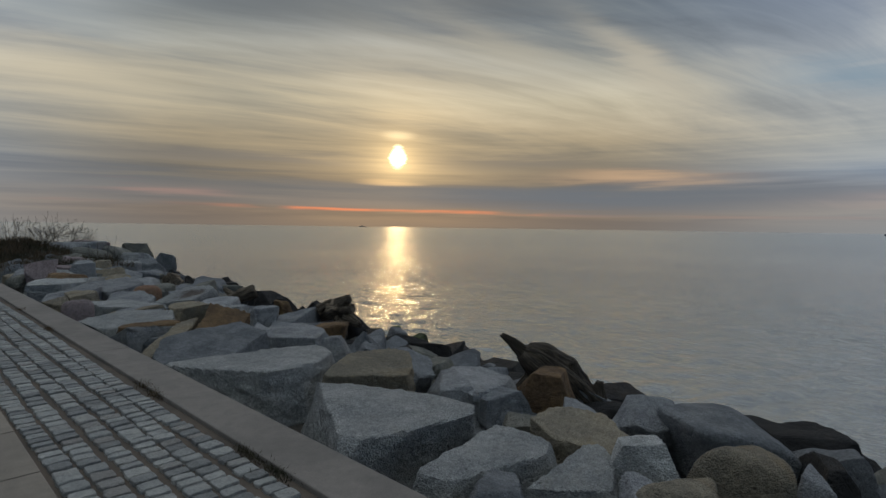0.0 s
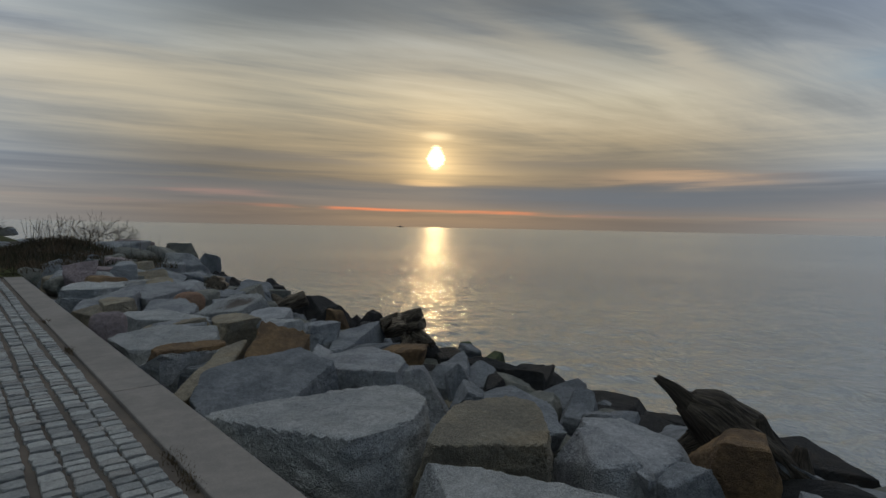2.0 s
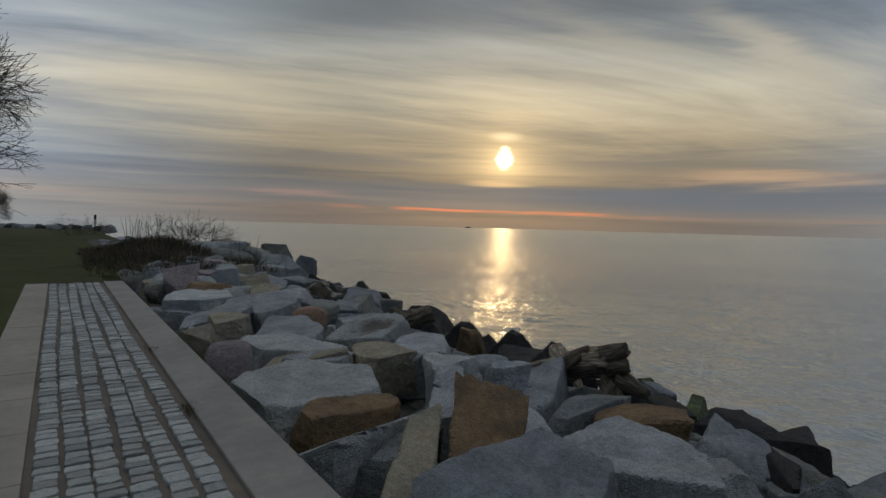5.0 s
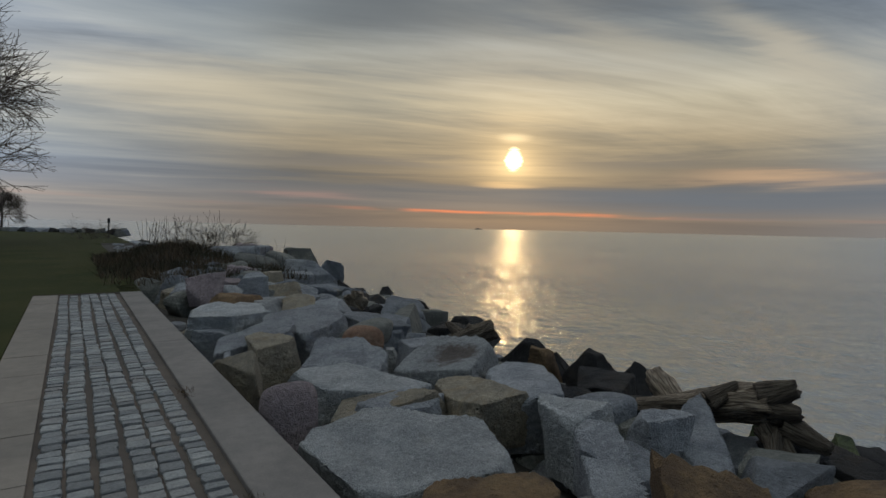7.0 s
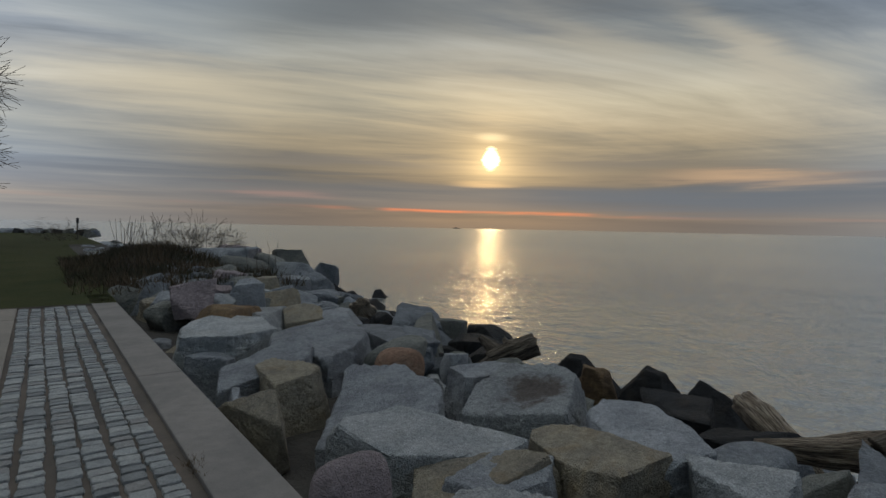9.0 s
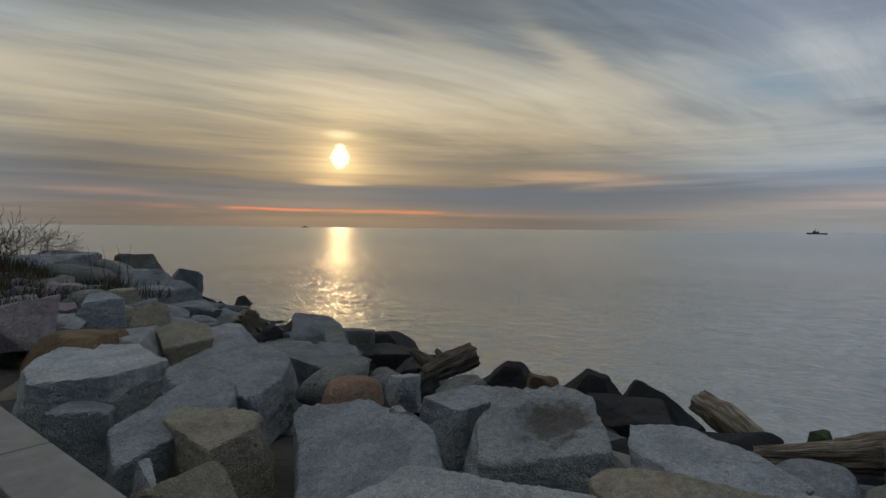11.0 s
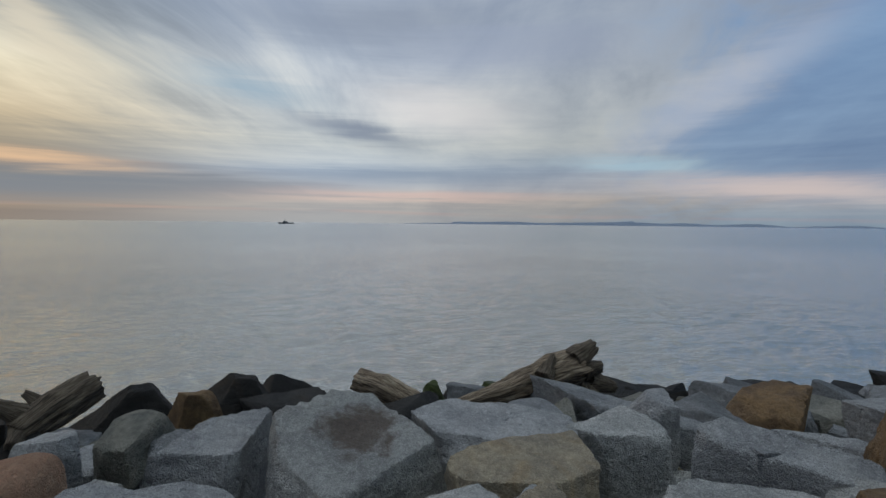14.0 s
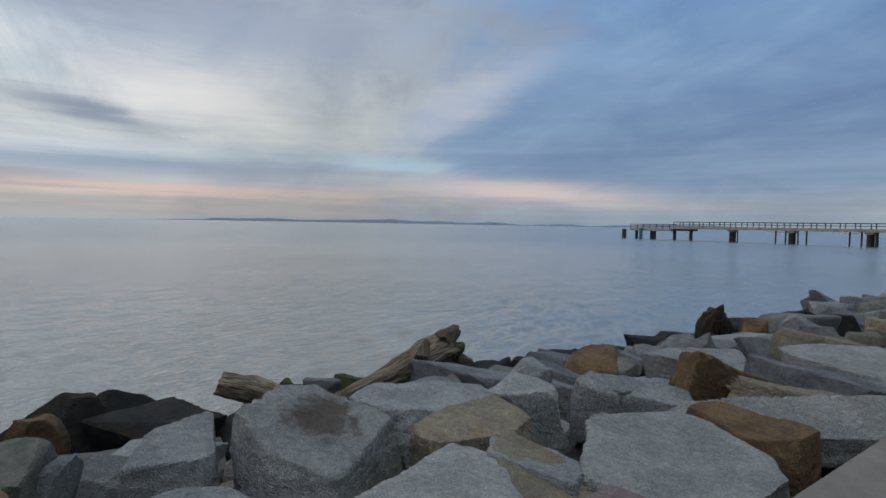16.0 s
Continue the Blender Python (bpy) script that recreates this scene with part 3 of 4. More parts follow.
block(2.93, 3.57, 0.05, 0.62, [(-105, 0.73), (-100, 0.73), (3, 0.6), (29, 0.51), (153, 0.3)], PALE, 301, (0.0, 0.0))
block(2.96, 2.26, 0.00, 0.50, [(-153, 0.45), (-101, 0.21), (-64, 0.39), (-6, 0.55), (97, 0.21)], PALE, 302, (0.0, -0.1))
block(3.92, 2.01, 0.00, 0.50, [(-167, 0.29), (-109, 0.41), (-35, 0.26), (15, 0.31), (86, 0.42), (153, 0.34)], TAN, 303, (-0.1, -0.1))
block(3.19, 1.60, 0.00, 0.55, [(-151, 0.2), (-70, 0.17), (0, 0.35), (87, 0.2)], PALE, 304, (-0.15, 0.0))
block(3.20, 5.72, 0.02, 0.70, [(-158, 0.64), (-95, 0.73), (-62, 0.73), (-35, 0.76), (25, 0.81), (72, 0.6), (107, 0.82)], PALE, 305, (0.0, 0.05))
block(3.91, 4.67, 0.02, 0.65, [(-126, 0.32), (-64, 0.45), (-30, 0.48), (55, 0.49), (107, 0.38), (134, 0.49)], TAN, 306, (-0.1, -0.15))
block(3.10, 6.94, 0.02, 0.60, [(-84, 0.47), (-61, 0.4), (15, 0.76), (92, 0.52), (146, 0.64), (176, 0.75)], SLATE, 307, (-0.1, -0.2))
block(4.26, 7.02, -0.01, 0.60, [(-155, 0.33), (-144, 0.33), (-51, 0.48), (2, 0.58), (97, 0.53)], GREY, 308, (0.0, 0.0))
block(2.84, 7.69, 0.00, 0.50, [(-52, 0.15), (-36, 0.09), (102, 0.51), (140, 0.16), (174, 0.51)], TAN, 309, (-0.1, -0.15))
block(3.02, 9.06, 0.01, 0.60, [(-180, 0.46), (-94, 0.3), (-27, 0.41), (64, 0.2), (121, 0.38)], BROWN, 310, (0.0, 0.0))
block(3.03, 10.03, -0.02, 0.65, [(-178, 0.65), (-175, 0.66), (-100, 0.7), (-18, 0.63), (38, 0.55), (102, 0.74)], PALE, 311, (-0.08, 0.0))
block(3.43, 11.66, 0.00, 0.60, [(-172, 0.49), (-120, 0.43), (-74, 0.63), (22, 0.34), (96, 0.58)], PALE, 312, (0.0, -0.05))
block(3.49, 10.87, -0.02, 0.60, [(-153, 0.34), (-91, 0.23), (-54, 0.27), (46, 0.29), (103, 0.19)], GREY, 313, (0.0, -0.1))
block(3.70, 13.02, -0.10, 0.75, [(-133, 0.80), (-94, 0.78), (-48, 0.70), (-26, 0.68), (17, 0.62), (51, 0.66), (144, 0.36)], GREY, 316, (-0.2, -0.15))
block(4.69, 11.85, 0.07, 0.60, [(-144, 0.4), (-60, 0.39), (34, 0.44), (97, 0.48), (129, 0.49)], STAINED, 315, (-0.26, -0.06))
block(4.91, 10.78, 0.02, 0.60, [(-176, 0.48), (-107, 0.61), (-35, 0.28), (29, 0.51), (107, 0.51), (151, 0.37)], GREY, 316, (-0.05, 0.0))
block(4.20, 10.81, 0.00, 0.50, [(-162, 0.32), (-95, 0.47), (5, 0.27), (25, 0.33), (95, 0.48), (164, 0.27)], TAN, 317, (-0.12, 0.03))
block(4.65, 9.96, 0.02, 0.60, [(-141, 0.38), (-78, 0.31), (26, 0.14), (136, 0.26), (166, 0.22)], PALE, 318, (-0.1, 0.0))
block(4.23, 8.97, -0.03, 0.55, [(-89, 0.26), (-3, 0.24), (92, 0.25), (178, 0.25)], SLATE, 319, (0.0, -0.1))
block(5.71, 9.27, -0.20, 0.60, [(-82, 0.45), (-52, 0.11), (104, 0.34), (142, 0.37)], SLATE, 320, (0.0, -0.1))
block(3.18, 13.93, 0.02, 0.60, [(-84, 0.42), (-45, 0.35), (23, 0.19), (118, 0.4), (175, 0.26)], TAN, 321, (-0.1, 0.0))
block(3.16, 14.49, 0.02, 0.60, [(-78, 0.4), (-33, 0.46), (11, 0.68), (116, 0.24), (164, 0.49)], GREY, 322, (-0.15, -0.1))
block(4.20, 15.30, 0.03, 0.60, [(-152, 0.76), (-61, 0.59), (-32, 0.54), (16, 0.8), (118, 0.52), (161, 0.67)], GREY, 323, (0.0, -0.1))
block(3.22, 16.64, 0.06, 0.55, [(-114, 0.87), (-72, 0.82), (-6, 0.66), (54, 0.8), (142, 0.47), (170, 0.59)], PALE, 324, (0.0, 0.0))
block(4.95, 12.76, 0.04, 0.65, [(-103, 0.25), (20, 0.22), (64, 0.2), (167, 0.32)], GREY, 325, (-0.1, 0.0))
block(3.32, 11.03, -0.04, 0.50, [(-108, 0.3), (-86, 0.31), (25, 0.38), (65, 0.18), (146, 0.37)], TAN, 326, (-0.15, 0.05))
block(2.98, 8.52, -0.05, 0.30, [(-58, 0.20), (32, 0.84), (122, 0.24), (212, 0.80)], PALE, 402, (-0.12, 0.5))
block(3.62, 7.86, 0.06, 0.60, [(-45, 0.26), (45, 0.52), (140, 0.30), (215, 0.60)], BROWN, 403, (-0.1, -0.5))
block(4.02, 9.00, 0.0, 0.50, [(-38, 0.15), (52, 0.55), (142, 0.15), (232, 0.55)], GREY, 404, (-0.45, 0.1))
boulder(4.65, 4.16, -0.48, 1.00, 0.39, 0.60, (0, -0, 54), GREY, 932)
boulder(2.62, 1.89, -0.24, 0.46, 0.42, 0.52, (0, -0, 129), SLATE, 353)
boulder(3.11, 1.20, -0.18, 0.52, 0.29, 0.45, (0, -0, 15), GREY, 458)
boulder(3.19, 1.03, -0.08, 0.49, 0.29, 0.52, (0, -0, 135), TAN, 270, sharp=8)
boulder(3.83, 0.89, -0.09, 0.86, 0.45, 0.55, (0, -0, 141), TAN, 680, sharp=5)
boulder(5.24, 2.10, -0.34, 0.56, 0.51, 0.43, (-23, -11, 116), GREY, 892)
boulder(4.79, 2.54, -0.38, 0.79, 0.37, 0.45, (0, -0, 45), GREY, 105)
boulder(5.53, 1.56, -0.45, 1.24, 0.87, 0.60, (0, -0, 48), SLATE, 898, sharp=10)
boulder(7.36, 3.37, -1.02, 0.89, 0.78, 0.54, (0, -0, 147), DARK, 953)
boulder(6.76, 0.99, -0.74, 0.77, 0.72, 0.47, (0, -0, 45), DARK, 722)
boulder(5.18, 0.62, -0.47, 1.00, 0.29, 0.54, (0, -0, 18), DARK, 164)
boulder(4.28, 0.54, -0.23, 0.41, 0.19, 0.46, (0, -0, 12), GREY, 105)
boulder(5.30, 4.22, -0.55, 1.31, 0.71, 0.60, (0, 0, -117), GREY, 269)
boulder(4.83, 3.56, -0.46, 0.61, 0.29, 0.42, (0, -0, 162), SLATE, 292)
boulder(4.08, 2.79, -0.37, 0.39, 0.35, 0.44, (0, -0, 45), OLIVE, 665)
boulder(10.56, 9.48, -1.92, 1.18, 1.03, 0.60, (0, 0, -120), DARK, 164)
boulder(3.00, 8.29, -0.35, 1.00, 0.42, 0.60, (0, -0, 42), SLATE, 348)
boulder(2.62, 12.99, -0.27, 1.00, 0.33, 0.55, (11, 12, -91), TAN, 105)
boulder(2.55, 13.61, -0.29, 0.51, 0.12, 0.38, (0, 0, -105), GREY, 152)
boulder(5.79, 16.34, -0.50, 2.04, 0.77, 0.60, (0, -0, 84), SLATE, 345)
boulder(2.82, 15.51, -0.41, 1.00, 0.52, 0.59, (0, 0, -99), SLATE, 32)
boulder(3.64, 17.89, -0.18, 1.79, 0.83, 0.60, (0, -0, 72), BROWN, 500)
boulder(4.27, 18.23, -0.30, 1.76, 0.79, 0.60, (0, -0, 72), PALE, 881)
boulder(5.06, 18.20, -0.31, 0.91, 0.56, 0.50, (-8, -12, 80), TAN, 822)
boulder(5.64, 18.18, -0.50, 1.72, 0.79, 0.60, (0, -0, 45), GREY, 230)
boulder(4.47, 13.78, -0.12, 0.83, 0.50, 0.47, (0, -0, 177), SALMON, 674, sharp=3.2, rough=.4)
boulder(4.96, 14.56, -0.20, 0.84, 0.62, 0.47, (0, -0, 18), OLIVE, 588, sharp=4, rough=.4)
boulder(8.09, 12.32, -1.05, 0.90, 0.77, 0.50, (0, -0, 102), DARK, 535)
boulder(8.29, 17.05, -1.00, 1.97, 0.85, 0.60, (0, 0, -132), DARK, 130)
boulder(7.12, 17.05, -0.60, 1.89, 0.51, 0.60, (0, -0, 42), OLIVE, 511)
boulder(6.02, 15.74, -0.55, 1.37, 0.64, 0.60, (0, 0, -129), SLATE, 184)
boulder(7.33, 15.49, -0.79, 0.87, 0.50, 0.49, (0, -0, 39), DARK, 563)
boulder(5.53, 14.06, -0.34, 0.53, 0.32, 0.39, (0, -0, 57), GREY, 169)
boulder(6.07, 13.65, -0.46, 0.65, 0.38, 0.39, (-11, 16, 152), OLIVE, 425)
boulder(5.24, 13.01, -0.38, 0.54, 0.28, 0.38, (-34, -19, 70), SLATE, 44)
boulder(5.54, 12.81, -0.41, 0.63, 0.47, 0.38, (0, -0, 144), GREY, 279)
boulder(4.75, 13.44, -0.37, 0.32, 0.28, 0.38, (0, -0, 72), PALE, 316)
boulder(7.57, 11.23, -1.04, 1.08, 0.62, 0.57, (0, -0, 99), DARK, 375)
boulder(5.50, 10.19, -0.33, 0.70, 0.45, 0.42, (0, -0, 9), SLATE, 279, sharp=6, rough=.6)
boulder(5.67, 9.81, -0.45, 0.68, 0.21, 0.41, (0, -0, 168), OLIVE, 515)
boulder(7.54, 7.38, -0.93, 0.79, 0.30, 0.45, (0, -0, 123), DARK, 338)
boulder(7.28, 7.89, -0.94, 1.10, 0.45, 0.58, (0, -0, 126), DARK, 717)
boulder(7.93, 1.85, -1.20, 1.95, 0.57, 0.60, (0, -0, 105), DARK, 928)
boulder(7.72, 4.15, -1.25, 1.32, 0.62, 0.60, (0, -0, 108), DARK, 144)
boulder(8.10, 5.20, -1.30, 1.24, 0.51, 0.60, (0, -0, 114), DARK, 231)
boulder(4.40, 8.15, -0.45, 1.00, 0.45, 0.60, (0, -0, 66), GREY, 658)
boulder(4.99, 6.14, -0.22, 0.31, 0.24, 0.47, (-66, 8, 149), SLATE, 536)
boulder(4.94, 5.26, -0.43, 1.04, 0.56, 0.56, (0, -0, 66), SLATE, 610)
boulder(4.49, 5.50, -0.12, 0.25, 0.24, 0.36, (29, -64, 23), SLATE, 230)
boulder(7.97, 6.25, -1.21, 0.94, 0.38, 0.52, (0, -0, 18), DARK, 379)
boulder(7.55, 5.59, -1.10, 1.34, 0.59, 0.60, (0, -0, 21), DARK, 908)
boulder(7.16, 8.69, -0.87, 1.00, 0.51, 0.54, (0, 0, -132), DARK, 734)
boulder(6.16, 7.44, -0.65, 1.12, 0.51, 0.59, (0, -0, 39), SLATE, 904)
boulder(6.85, 7.39, -0.90, 1.74, 0.36, 0.60, (0, 0, -129), DARK, 338)
boulder(7.93, 7.53, -1.25, 1.54, 0.50, 0.60, (0, -0, 42), DARK, 99)
boulder(5.36, 8.52, -0.49, 1.00, 0.51, 0.54, (0, -0, 3), SLATE, 691)
boulder(8.92, 9.26, -1.35, 1.13, 0.38, 0.60, (0, -0, 24), ALGAE, 582)
boulder(5.46, 3.41, -0.48, 0.68, 0.46, 0.80, (5, 1, -65), BROWN, 456)
boulder(3.55, 1.38, -0.16, 0.46, 0.32, 0.73, (-0, -6, -70), PALE, 937)
boulder(8.73, 13.21, -1.06, 0.91, 0.79, 0.98, (-2, 0, -89), DARK, 239, chops=2, taper=0.9)
boulder(9.39, 12.45, -1.26, 1.07, 0.84, 1.07, (4, 8, -81), DARK, 729, chops=2, taper=0.9)
boulder(8.27, 14.39, -0.99, 0.98, 0.72, 0.92, (4, -4, -64), DARK, 299, chops=2, taper=0.9)
boulder(7.84, 13.52, -0.86, 0.52, 0.34, 0.70, (-4, -3, -59), BROWN, 352)
boulder(9.25, 10.38, -1.37, 0.45, 0.41, 0.75, (-1, 5, -95), ALGAE, 418)
boulder(8.99, 9.92, -1.26, 0.54, 0.36, 0.82, (-2, -7, -95), SLATE, 783)
boulder(5.04, 9.34, -0.35, 0.50, 0.43, 0.81, (-5, 2, -116), GREY, 26)
boulder(6.93, 9.10, -0.54, 0.43, 0.32, 0.85, (4, -5, -39), DARK, 88, chops=2, taper=0.9)
boulder(4.81, 6.64, -0.65, 1.00, 0.70, 1.10, (7, -7, -144), GREY, 381)
boulder(5.41, 7.94, -0.58, 0.65, 0.58, 0.87, (-0, -6, -146), BROWN, 580)
boulder(5.85, 26.87, 0.12, 1.81, 1.49, 1.24, (2, -5, -18), GREY, 12)
boulder(6.67, 28.10, 0.18, 1.37, 0.97, 1.15, (5, 1, -9), PINK, 753)
boulder(7.41, 27.36, -0.02, 1.49, 1.38, 1.21, (6, -6, -28), OLIVE, 135, sharp=4, rough=0.6)
boulder(5.89, 24.66, -0.10, 1.25, 1.17, 1.24, (2, 8, -14), OLIVE, 23, sharp=4, rough=0.6)
boulder(8.72, 28.36, 0.03, 1.00, 0.89, 1.05, (-8, -2, -14), OLIVE, 402)
boulder(8.02, 26.73, -0.37, 2.12, 1.45, 1.23, (-5, 6, -31), GREY, 165)
boulder(9.28, 26.40, -0.52, 0.73, 0.51, 1.43, (-0, 6, -32), SLATE, 981)
boulder(9.43, 25.81, -0.91, 0.90, 0.84, 1.61, (-5, 1, -21), DARK, 90, chops=2, taper=0.9)
boulder(10.16, 25.98, -1.24, 0.89, 0.76, 1.13, (3, -2, -42), DARK, 937, chops=2, taper=0.9)
boulder(4.99, 21.70, -0.15, 0.79, 0.65, 0.96, (3, 0, -13), OLIVE, 613, sharp=4, rough=0.6)
boulder(5.49, 21.51, -0.18, 0.74, 0.60, 0.84, (-0, -7, -29), TAN, 581)
boulder(4.61, 20.24, -0.18, 0.77, 0.61, 0.95, (5, -2, -17), GREY, 1)
boulder(6.66, 22.72, -0.47, 1.01, 0.67, 1.11, (-5, 4, -22), GREY, 287)
boulder(7.83, 23.82, -0.60, 0.95, 0.73, 1.17, (7, -2, -29), SLATE, 605)
boulder(6.81, 21.97, -0.67, 1.39, 1.06, 0.88, (-0, -7, -29), SLATE, 539)
boulder(4.08, 20.74, -0.21, 0.94, 0.76, 0.78, (1, 4, -2), PINK, 674)
boulder(8.13, 22.53, -0.87, 0.89, 0.82, 0.94, (4, 6, -18), SLATE, 788)
boulder(14.68, 32.00, -2.02, 0.79, 0.71, 1.05, (-0, -3, -39), DARK, 709, chops=2, taper=0.9)
boulder(9.89, 21.51, -1.25, 1.33, 0.98, 0.87, (-3, 2, -34), DARK, 317, chops=2, taper=0.9)
boulder(10.09, 18.70, -1.29, 1.31, 1.08, 0.81, (-1, -2, -57), DARK, 62, chops=2, taper=0.9)
boulder(8.43, 18.02, -0.99, 0.67, 0.58, 0.95, (-6, 0, -54), OLIVE, 293)
boulder(3.46, 19.73, 0.04, 0.73, 0.57, 0.68, (-3, -5, -8), PINK, 251)
boulder(4.78, 23.87, -0.10, 0.95, 0.88, 0.94, (-6, -4, -22), OLIVE, 645, sharp=4, rough=0.6)
boulder(4.91, 22.87, -0.09, 0.80, 0.61, 0.83, (1, 8, -24), PINK, 776)
boulder(8.88, 14.21, -0.97, 0.26, 0.18, 0.56, (3, 7, -49), DARK, 305, chops=2, taper=0.9)
boulder(8.02, 18.53, -0.89, 1.18, 1.11, 0.89, (1, 7, -41), SLATE, 898)
boulder(7.98, 5.77, -1.25, 1.02, 0.69, 1.06, (-6, 5, -68), DARK, 917, chops=2, taper=0.9)
boulder(9.43, 6.90, -1.73, 0.83, 0.77, 0.89, (-9, -8, -66), DARK, 571, chops=2, taper=0.9)
boulder(2.54, 11.15, -0.20, 0.52, 0.41, 0.82, (-5, 3, -8), PINK, 29, sharp=4, rough=0.6)


# stones in the gaps between the large ones, and the rest of the bank on both sides
def shore(y):
    return 10.6 + 0.19 * max(0.0, y - 14.0) - 0.05 * max(0.0, 8.0 - y)


def bank_top(x, y):
    hump = 0.55 * math.exp(-((y - 26.0) / 5.0) ** 2 - ((x - 5.0) / 2.5) ** 2)
    s = shore(y)
    return hump + 0.02 - 2.0 * max(0.0, (x - 5.0) / (s - 5.0)) ** 1.35


def fill_bank():
    """Stones in the gaps between the large ones, and the rest of the bank on both sides."""
    rng = random.Random(8)
    mats = [GREY, SLATE, OLIVE, TAN, PALE, DARK]
    verts, faces, slots = [], [], []
    y = -8.0
    while y < 60.0:
        step = 0.62 if y < 26 else 1.1
        x = 2.55
        while x < shore(y) + 0.3:
            px, py = x + rng.uniform(-0.2, 0.2), y + rng.uniform(-0.2, 0.2)
            sunk = (0.52 if px < 6.0 else 0.22) if -0.5 < py < 20.0 else 0.08
            low = bank_top(px, py) - rng.uniform(sunk, sunk + 0.25)
            size = rng.uniform(0.45, 0.85) if py < 26 else rng.uniform(0.8, 1.5)
            wet = px > shore(py) - 3.0
            slot = rng.choice([5, 5, 5, 1] if wet else [1, 2, 5, 1, 2, 0] if px > 6.0 else [0, 1, 2, 0, 3, 4, 1, 1])
            if px > 2.3 + size * 0.45:
                v, f = rock_mesh(size * rng.uniform(0.9, 1.4), size, 0.6, rng.randrange(10000), 50.0, 5, 1.0, 8, 0.4 if wet else 0.2)
                m = pose(px, py, low - 0.27, rng.uniform(-16, 16), rng.uniform(-16, 16), rng.uniform(0, 180))
                base = len(verts)
                verts += [m @ p for p in v]
                faces += [tuple(i + base for i in q) for q in f]
                slots += [slot] * len(f)
            x += step * rng.uniform(0.9, 1.2)
        y += step
    ob = mesh_object("riprap_stones", verts, faces, mats[0], True)
    for m in mats[1:]:
        ob.data.materials.append(m)
    ob.data.polygons.foreach_set("material_index", slots)
    ob.data.set_sharp_from_angle(angle=radians(30))
    tagged(ob, "smaller broken stones packed between the boulders", "stones", kind="stuff")


fill_bank()


# ---------------------------------------------------------------- driftwood
def build_wood(n, s, wet=1.0):
    at = n.node("ShaderNodeTexCoord").outputs["UV"]
    obj = n.node("ShaderNodeTexCoord").outputs["Object"]
    grain = n.noise(n.node("ShaderNodeMapping", {0: at, 3: (9.0, 1.2, 1.0)}).outputs[0], 4.0, 6.0, 0.65, 0.6)
    blot = n.noise(obj, 3.0, 4.0, 0.6)
    base = n.ramp(grain, [(0.34, (0.030, 0.023, 0.017)), (0.45, (0.20, 0.145, 0.10)), (0.55, (0.42, 0.33, 0.235)), (0.68, (0.60, 0.51, 0.39))])
    tone = n.math("MULTIPLY", n.math("ADD", n.math("MULTIPLY", blot, 0.9), 0.45), wet)
    n.put(s.inputs["Base Color"], n.mix(1.0, base, n.vec(tone, tone, tone), "MULTIPLY"))
    n.put(s.inputs["Roughness"], 0.85)
    bump(n, s, grain, 1.0, 0.05)


WOOD = material("driftwood", build_wood)
WET_WOOD = material("soaked_driftwood", lambda n, s: build_wood(n, s, 0.26))
BROWN_WOOD = material("damp_driftwood", lambda n, s: build_wood(n, s, 0.5))


def trunk(points, seed, sides=40, steps=46, ragged=0.35):
    """A weathered trunk along points (x, y, z, radius): grooved along the grain, with splintered ends."""
    rng = np.random.default_rng(seed)
    pts = np.array(points, float)
    span = np.concatenate([[0], np.cumsum(np.linalg.norm(np.diff(pts[:, :3], axis=0), axis=1))])
    s = np.linspace(0, span[-1], steps)
    c = np.stack([np.interp(s, span, pts[:, i]) for i in range(4)], 1)
    axis = Vector(pts[-1, :3] - pts[0, :3]).normalized()
    u = axis.orthogonal().normalized()
    v = axis.cross(u)
    off = Vector(rng.uniform(0, 90, 3))
    verts, uv = [], []
    for i in range(steps):
        for j in range(sides):
            a = 2 * math.pi * j / sides
            way = u * math.cos(a) + v * math.sin(a)
            q = Vector((math.cos(a) * 1.9, math.sin(a) * 1.9, s[i] * 0.55)) + off
            ridge = 1 - abs(noise.noise(q * 2.2)) * 1.1 - abs(noise.noise(q * 5.5)) * 0.55
            r = c[i, 3] * (0.75 + 0.42 * ridge + 0.35 * noise.noise(q * 0.9))
            end = 0.0
            if i in (0, steps - 1):
                end = ragged * c[i, 3] * noise.noise(q * 3.5) * (1 if i else -1)
            verts.append(Vector(c[i, :3]) + way * r + axis * end)
            uv.append((a / 6.2832 * 2, s[i]))
    faces = [(i * sides + j, i * sides + (j + 1) % sides, (i + 1) * sides + (j + 1) % sides, (i + 1) * sides + j) for i in range(steps - 1) for j in range(sides)]
    for i, sign in ((0, -1), (steps - 1, 1)):
        m = len(verts)
        verts.append(Vector(c[i, :3]) - axis * sign * c[i, 3] * 0.25)
        uv.append((0.5, s[i] + 0.2 * sign))
        ring = [i * sides + j for j in range(sides)]
        for j in range(sides):
            f = (ring[j], ring[(j + 1) % sides], m)
            faces.append(f if i else f[::-1])
    return verts, faces, uv


def wood_part(name, points, seed, parent=None, mat=WOOD, **more):
    verts, faces, uv = trunk(points, seed, **more)
    ob = mesh_object(name, verts, faces, mat, True, parent)
    layer = ob.data.uv_layers.new(name="UVMap")
    for loop in ob.data.loops:
        layer.data[loop.index].uv = uv[loop.vertex_index]
    return ob


def driftwood(label, main, limbs, seed, mat=WOOD):
    log = tagged(new("driftwood_log"), label, "driftwood", "driftwood on the bank")
    wood_part("trunk", main, seed, log, mat)
    for i, limb in enumerate(limbs):
        wood_part("root", limb, seed + 7 + i, log, BROWN_WOOD if mat is WOOD else mat, sides=18, steps=14, ragged=0.8)
    return log


